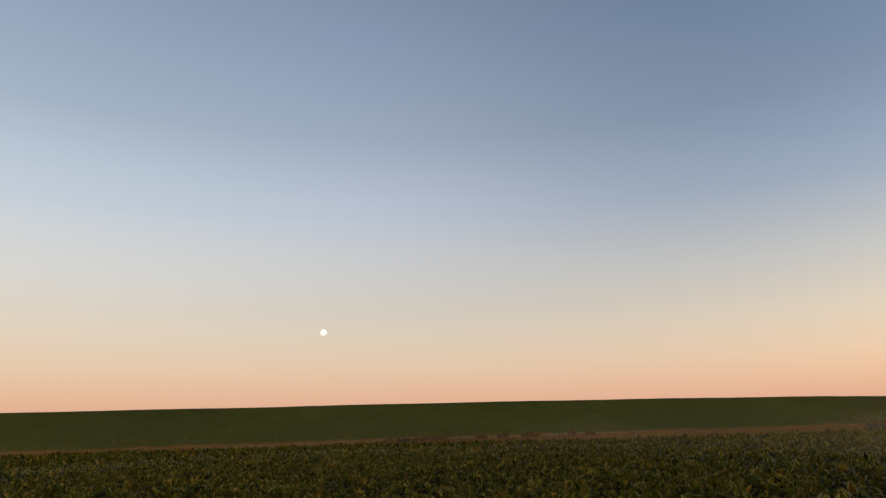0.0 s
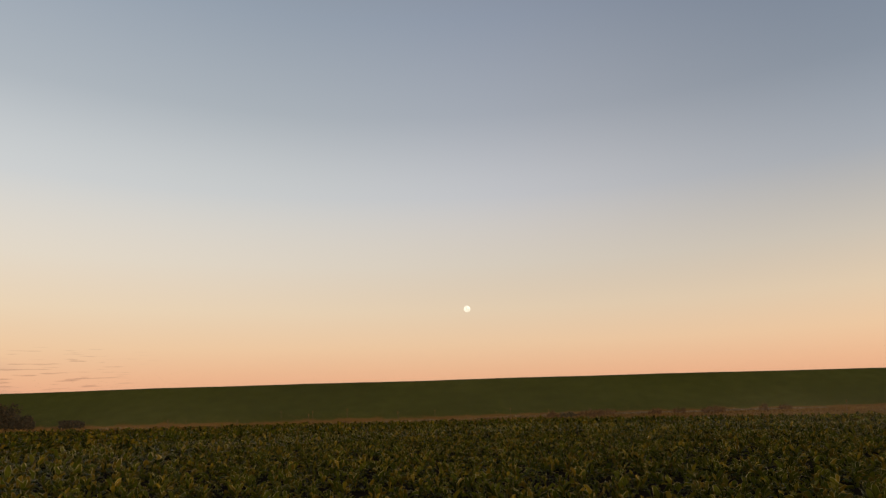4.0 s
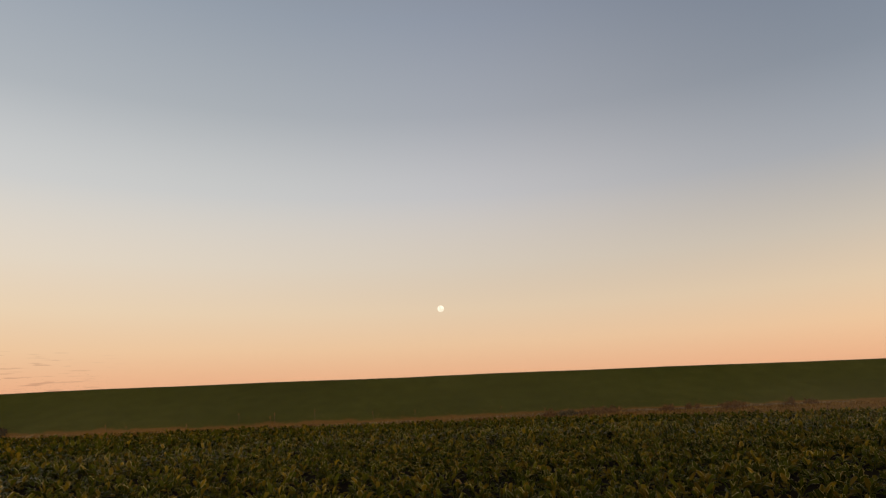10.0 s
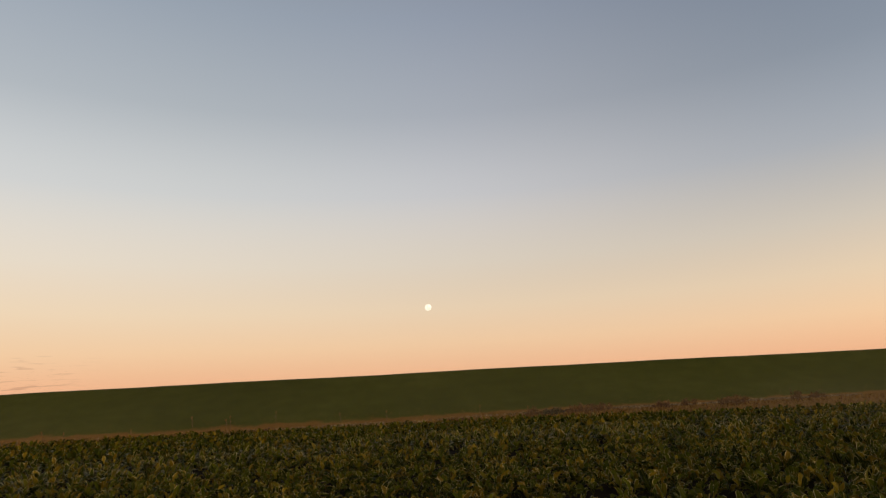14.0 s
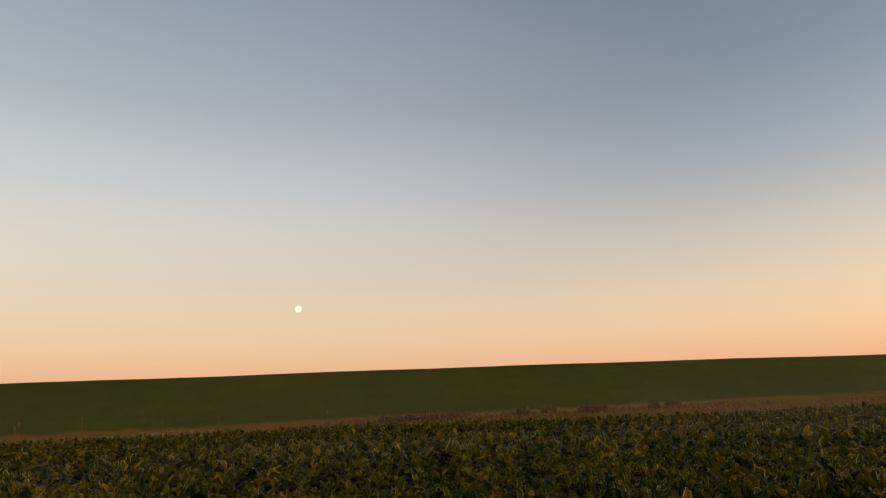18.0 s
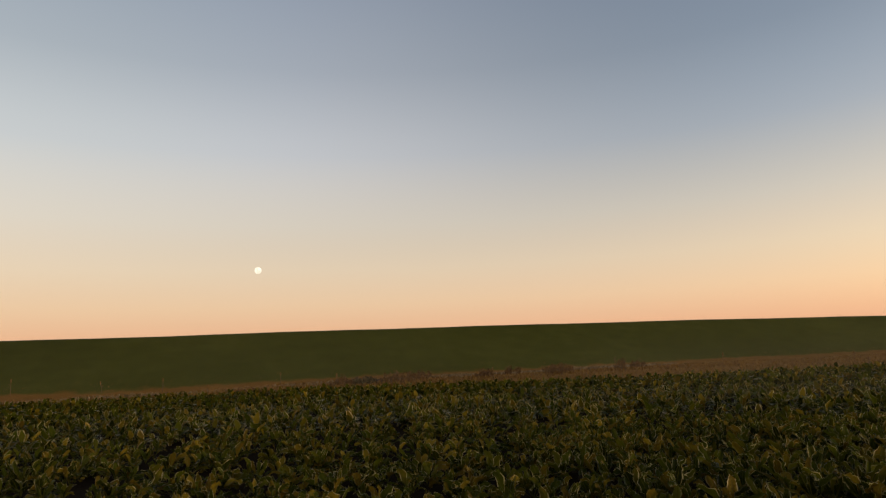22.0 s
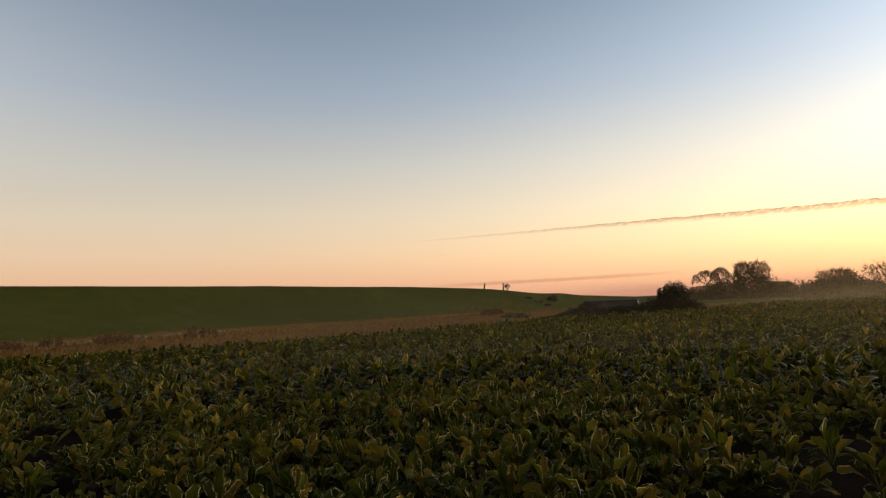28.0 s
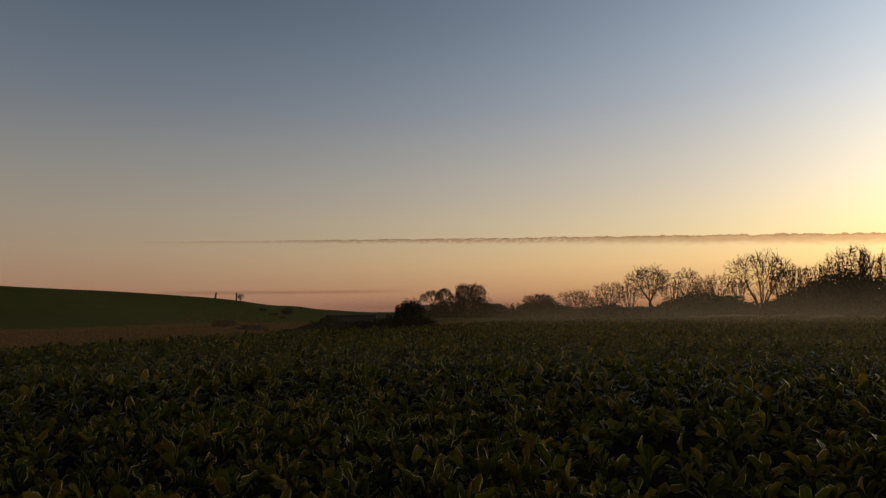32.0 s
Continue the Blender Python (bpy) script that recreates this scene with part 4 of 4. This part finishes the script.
def weed_clump(x, y, w, h, seed):
    """A stand of dead dock: upright stalks, each with narrow withered leaves and a rough seed head."""
    q = np.random.default_rng(seed)
    root = new("dock_clump")
    root.location = (x, y, float(height(x, y)) - 0.05)
    n = int(26 * w)
    leaves = []
    for i in range(n):
        a, r = q.uniform(0, 6.3), q.random() ** 0.5
        bx, by, tall = math.cos(a) * r * w * 0.5, math.sin(a) * r * w * 0.35, h * q.uniform(0.5, 1.0) * (1 - 0.35 * r)
        tx, ty = bx + q.normal(0, 0.07), by + q.normal(0, 0.07)
        mx, my = (bx + tx) / 2 + q.normal(0, 0.015), (by + ty) / 2
        part("stalk", mesh_from("stalk", *tubes([(bx, by, 0, 0.011, mx, my, tall * 0.5, 0.009), (mx, my, tall * 0.5, 0.016, tx, ty, tall, 0.008)], 3), twig_bark), twig_bark, root)
        t = q.random((22, 1)) ** 0.7
        leaves.append(np.array([[bx, by, 0.05]]) * (1 - t) + np.array([[tx, ty, tall]]) * t + q.normal(0, 0.035, (22, 3)))
    part("foliage", leaf_cloud("foliage", np.concatenate(leaves), 0.045, bramble_leaf), bramble_leaf, root, "withered reddish leaves and seed")
    return tagged(root, "tall dead reddish dock standing in dry grass", "weeds", "dock clumps in the field margin")


for i, (bx, by, bw, bh) in enumerate([(6.0, 61.0, 1.3, 0.95), (9.3, 61.2, 2.2, 0.9), (10.9, 62.4, 1.6, 0.8), (14.6, 60.6, 1.4, 0.7), (19.0, 59.6, 2.0, 0.85), (22.4, 58.2, 0.7, 1.05),
                                      (-12.0, 62.0, 1.6, 0.6), (0.8, 61.4, 1.8, 0.6), (25.4, 61.0, 1.2, 0.8), (16.9, 61.8, 1.0, 0.8)]):
    weed_clump(bx, by, bw, bh, 130 + i)
for i, (bx, by, bw, bh) in enumerate([(-49.5, 65.8, 7.0, 4.3), (-45.6, 65.4, 4.2, 3.2), (-43.0, 65.2, 2.8, 1.7), (-56.5, 66.5, 9.0, 4.8), (-38.6, 65.8, 2.2, 1.2), (-65, 67, 9.0, 4.4)]):
    bush("hedge_bush", bx, by, bw, bw * 0.6, bh, "dark leafless bush at the foot of the hill", dark_bramble, 3200, 0.12, 12, 150 + i, stems=30, fill=2200)


def dead_stalk(x, y, h, seed):
    """A dry seed stalk: a stem, side shoots and a brown head."""
    r_ = random.Random(seed)
    root = new("dead_stalk")
    root.location = (x, y, float(height(x, y)) - 0.05)
    top = Vector((r_.uniform(-0.1, 0.1), r_.uniform(-0.1, 0.1), h))
    segs = [(0, 0, 0, 0.016, top.x * 0.4, top.y * 0.4, h * 0.5, 0.012), (top.x * 0.4, top.y * 0.4, h * 0.5, 0.012, *top, 0.008)]
    for i in range(6):
        t = r_.uniform(0.45, 0.95)
        b = Vector((0, 0, 0)).lerp(top, t)
        segs.append((*b, 0.007, b.x + r_.gauss(0, 0.09), b.y + r_.gauss(0, 0.09), b.z + r_.uniform(0.05, 0.16), 0.004))
    part("stem", mesh_from("stem", *tubes(segs, 4), twig_bark), twig_bark, root)
    bm = bmesh.new()
    bmesh.ops.create_icosphere(bm, subdivisions=2, radius=1.0)
    for v in bm.verts:
        k = r_.uniform(0.7, 1.2)
        v.co = Vector((v.co.x * 0.035 * k + top.x, v.co.y * 0.035 * k + top.y, v.co.z * 0.12 + h))
    part("seed_head", bm, bramble_leaf, root)
    return tagged(root, "thin dry seed stalk standing in the margin", "weed", "stalks in the field margin")


for i in range(24):
    sx = -30 + i * 3.6 + random.uniform(-1.2, 1.2)
    dead_stalk(sx, float(field_end(sx)) + random.uniform(0.5, 6), random.uniform(0.55, 0.9), 200 + i)
dead_stalk(-15.4, 65.0, 1.2, 199)


# ------------------------------------------------------------------ the beet
def leaf_shape(length, width, start, bend, wave, stations, seed, across=3):
    """A beet leaf that stands up and nods outward along x: a stalk, then a round-ended cupped blade with a ruffled, rolled rim. Returns verts, faces, rib."""
    r_ = random.Random(seed)
    on = [math.sin(0.5 * math.pi * (i + 1) / stations) ** 0.85 for i in range(stations)]
    ts = [0.0, 0.36] + [0.36 + 0.64 * v for v in on]
    p, ang, last, sway = Vector((0, 0, 0)), start, 0.0, 0.0
    lean, beat = r_.uniform(-0.35, 0.35), r_.uniform(1.6, 2.6)
    phase = (r_.uniform(0, 6.3), r_.uniform(0, 6.3))
    roll_, cup, twist = r_.uniform(0.5, 3.2), r_.uniform(0.4, 1.5), r_.uniform(-1.3, 1.3)
    verts, rib = [], []
    for i, t in enumerate(ts):
        step = (t - last) * length
        last = t
        s = max(0.0, (t - 0.36) / 0.64)
        ang -= bend * (0.25 + 1.9 * s * s) * step / length
        sway += lean * step
        p = p + Vector((math.cos(ang), 0, math.sin(ang))) * step
        half = 0.06 * width if i < 2 else 0.5 * width * max(0.2, 1.34 * (s + 0.1) ** 0.5 * (1.008 - s) ** 0.36)
        up = Vector((-math.sin(ang), 0, math.cos(ang)))
        tw = twist * s
        for k in range(across):
            side = 2 * k / (across - 1) - 1
            edge = abs(side)
            q = p + Vector((0, side * half * math.cos(tw) + sway, 0)) + up * side * half * math.sin(tw)
            if i > 1 and edge:
                rise = cup * edge - roll_ * max(0.0, edge - 0.4) ** 2 + wave * math.sin(beat * i + phase[side > 0]) * edge ** 2
                q = q + up * half * rise
            if i == len(ts) - 1 and edge:
                q = q - Vector((math.cos(ang), 0, math.sin(ang))) * half * 0.6 * edge ** 2
            verts.append(tuple(q))
            rib.append(1.0 if i < 2 else 0.0 if i == len(ts) - 1 and edge else (1.0 - edge) * (1.0 if i < len(ts) - 1 else 0.3))
    f = []
    for i in range(len(ts) - 1):
        for k in range(across - 1):
            a = i * across + k
            f.append((a, a + 1, a + across + 1, a + across))
    return np.array(verts), np.array(f), np.array(rib)


def blade_shape(length, width, start, bend, rows, seed):
    """The blade of a leaf alone, for plants farther off: a folded blade, or for one row a single bent lozenge."""
    r_ = random.Random(seed)
    mid = start - 0.45 * bend
    p0 = Vector((math.cos(start), 0, math.sin(start))) * length * 0.3
    p1 = p0 + Vector((math.cos(mid), 0, math.sin(mid))) * length * 0.4
    p2 = p1 + Vector((math.cos(start - bend), 0, math.sin(start - bend))) * length * 0.3
    up = Vector((-math.sin(mid), 0, math.cos(mid))) * width * 0.2
    a = p1 + Vector((0, -width * 0.55, 0)) + up * r_.uniform(0.4, 1.4)
    b = p1 + Vector((0, width * 0.55, 0)) + up * r_.uniform(0.4, 1.4)
    if rows == 1:
        a, b = a + (p2 - p1) * 0.3, b + (p2 - p1) * 0.3
        return np.array([p0, b, p2, a]), np.array([(0, 1, 2, 3)]), np.array([0.6, 0.0, 0.6, 0.0])
    q0, q1 = Vector((0, -width * 0.32, 0)), Vector((0, width * 0.32, 0))
    v = [p0 + q0 * 0.7, p0, p0 + q1 * 0.7, a, p1, b, p2 + q0 + up * r_.uniform(-0.4, 0.8), p2 + (p2 - p1) * 0.25, p2 + q1 + up * r_.uniform(-0.4, 0.8)]
    return np.array(v), np.array([(0, 1, 4, 3), (1, 2, 5, 4), (3, 4, 7, 6), (4, 5, 8, 7)]), np.array([0, 1.0, 0, 0, 1.0, 0, 0, 0.2, 0])


def leaf_set(stations, n, seed, across=3):
    r_ = random.Random(seed)
    out = []
    for i in range(n):
        start = radians((86, 76, 64, 82, 48, 72, 34, 58)[i % 8] + r_.uniform(-5, 5))
        ln, wd, bend = r_.uniform(0.22, 0.33), r_.uniform(0.075, 0.118), (0.6, 1.1, 1.4, 0.8, 1.8, 1.2, 1.9, 1.5)[i % 8] * r_.uniform(0.8, 1.2)
        out.append(leaf_shape(ln, wd, start, bend, 0.5 if stations > 4 else 0.2, stations, seed + i, across) if stations > 2 else blade_shape(ln, wd, start, bend, stations, seed + i))
    return out


def beet_plants():
    """The beet nearest to the end of the walk, each with its leaves."""
    shapes = [mesh_from("leaf", v, f, beet_leaf, r) for v, f, r in leaf_set(6, 16, 300, 5)]
    for me in shapes:
        me.polygons.foreach_set("use_smooth", np.ones(len(me.polygons), bool))
    bm = bmesh.new()
    bmesh.ops.create_uvsphere(bm, u_segments=8, v_segments=5, radius=0.055)
    for v in bm.verts:
        v.co.z = v.co.z * 0.9 + 0.01
    root_mesh = bpy.data.meshes.new("root")
    bm.to_mesh(root_mesh)
    bm.free()
    root_mesh.materials.append(beet_root)
    r_ = random.Random(5)
    first = []
    for k in range(10):
        plant = new("beet_plant")
        part("root", root_mesh, beet_root, plant, "earthy root crown")
        for i in range(13):
            leaf = part("leaf", shapes[r_.randrange(16)], beet_leaf, plant)
            leaf.matrix_local = pose(0, 0, 0.03, 0, 0, i * 137.5 + r_.uniform(-20, 20)) @ Matrix.Scale(r_.uniform(0.75, 1.1), 4)
        tagged(plant, "leafy green beet plant with yellowing outer leaves", "beet plant", "beet plants in the field")
        first.append(plant)
    made = 0
    for x, y in spots(NEAR_BOX[0], NEAR_BOX[1], NEAR_BOX[2], NEAR_BOX[3], r_):
        m = pose(x, y, float(height(x, y)), r_.uniform(-5, 5), r_.uniform(-5, 5), r_.uniform(0, 360)) @ Matrix.Scale(r_.uniform(0.8, 1.2), 4)
        if made < 10:
            first[made].matrix_world = m
        else:
            ob = copy_thing(first[r_.randrange(10)], m)
            ob.scale = (m.to_scale())
        made += 1


def spots(x0, x1, y0, y1, r_):
    """Beet stand in drilled rows 0.42 m apart, with an uneven spacing in the row."""
    out = []
    x = x0
    while x < x1:
        y = y0 + r_.uniform(0, 0.2)
        while y < y1:
            out.append((x + r_.gauss(0, 0.09), y))
            y += r_.uniform(0.19, 0.33)
        x += 0.42
    return out


NEAR_BOX = (5.2, 11.0, 27.6, 32.9)


def beet_mass():
    """All the rest of the beet, joined, coarser with distance from the path."""
    line = np.array([(0, 0), (-1.9, 10.3), (-0.5, 17.5), (1.4, 23), (2.6, 27)], float)

    def gap(x, y):
        d = np.full(len(x), 1e9)
        for a, b in zip(line[:-1], line[1:]):
            ab = b - a
            t = np.clip(((x - a[0]) * ab[0] + (y - a[1]) * ab[1]) / (ab @ ab), 0, 1)
            d = np.minimum(d, np.hypot(x - a[0] - t * ab[0], y - a[1] - t * ab[1]))
        return d

    right = lambda y: np.interp(y, [-60, -44, 25, 60], [120, 114, 97, 60])
    def late(x, y):
        return np.hypot(x - np.clip(x, 0, 2.6), y - np.clip(y, 18.5, 27))

    # distance from the path (the first: what lies before the end of the walk), plants a square metre, leaves a plant, stations and width of a leaf, size
    for lo, hi, dense, leaves, stations, across, grow_ in ((0, 5, 10, 10, 6, 5, 0.88), (0, 10, 8.4, 10, 3, 3, 0.95), (0, 20, 6.4, 10, 2, 3, 1.1), (20, 38, 6.0, 11, 1, 3, 1.35), (38, 140, 2.8, 8, 1, 3, 1.7), (0, 41, 3.0, 7, 1, 3, 1.4)):
        rest = hi == 41
        area = (-24, 26, -8, 27) if rest else (-50, 118, 5, 66) if lo < 30 else (-50, 118, -62, 66)
        n = int((area[1] - area[0]) * (area[3] - area[2]) * dense)
        x = rng.uniform(area[0], area[1], n)
        y = rng.uniform(area[2], area[3], n)
        x = np.round(x / 0.42) * 0.42 + rng.normal(0, 0.12, n)
        d = gap(x, y)
        near = late(x, y)
        ahead = (np.abs(x) < 0.85 * y + 4) | ((x > 3) & (y > 27 - 0.78 * (x + 1)))
        front = (near < 5.0) & (y > 26.2)
        keep = (front if across == 5 else (near < hi) & ~front if stations > 2 else (d >= lo) & (d < hi) & (near >= (0 if rest else 10))) & (rng.random(n) < np.interp(x, [-26, -5], [0.5, 1.0])) & ((~ahead | (y < 5)) if rest else ahead) & (y < field_end(x) + 0.4 * ripple(x * 2, y)) & (x < right(y))
        box_ = (x > NEAR_BOX[0] - 0.15) & (x < NEAR_BOX[1] + 0.1) & (y > NEAR_BOX[2] - 0.1) & (y < NEAR_BOX[3] + 0.1)
        keep &= ~box_ & (ripple(x * 2.3 + 3, y * 2.9) + rng.normal(0, 0.12, n) > -1.7)
        x, y = x[keep], y[keep]
        n = len(x)
        size = rng.uniform(0.75, 1.2, n) * grow_ * (1 + 0.1 * ripple(x * 0.9, y * 1.3))
        shapes = leaf_set(stations, 16, 400 + stations * 50 + int(lo), across)
        vs, fs, rs, base = [], [], [], 0
        which = rng.integers(0, 16, (n, leaves))
        turn = rng.uniform(0, 2 * math.pi, (n, 1)) + np.arange(leaves)[None] * 2.4 + rng.normal(0, 0.3, (n, leaves))
        scale = size[:, None] * rng.uniform(0.75, 1.15, (n, leaves))
        ground_z = height(x, y)
        for k, (v, f, r) in enumerate(shapes):
            pi, li = np.nonzero(which == k)
            if not len(pi):
                continue
            c, s, q = np.cos(turn[pi, li]), np.sin(turn[pi, li]), scale[pi, li]
            px = (v[None, :, 0] * c[:, None] - v[None, :, 1] * s[:, None]) * q[:, None] + x[pi][:, None]
            py = (v[None, :, 0] * s[:, None] + v[None, :, 1] * c[:, None]) * q[:, None] + y[pi][:, None]
            pz = v[None, :, 2] * q[:, None] + ground_z[pi][:, None] + 0.02
            vs.append(np.stack([px, py, pz], 2).reshape(-1, 3))
            fs.append((np.arange(len(pi))[:, None, None] * len(v) + f[None] + base).reshape(-1, 4))
            rs.append(np.tile(r, len(pi)))
            base += len(pi) * len(v)
        me = mesh_from("beet_leaves", np.concatenate(vs), np.concatenate(fs), beet_leaf_mass, np.concatenate(rs))
        if stations > 1:
            me.polygons.foreach_set("use_smooth", np.ones(len(me.polygons), bool))
        tagged(new("beet_leaves", me), "dense field of green and yellowing beet leaves", "beet field", kind="stuff")


beet_mass()
beet_plants()
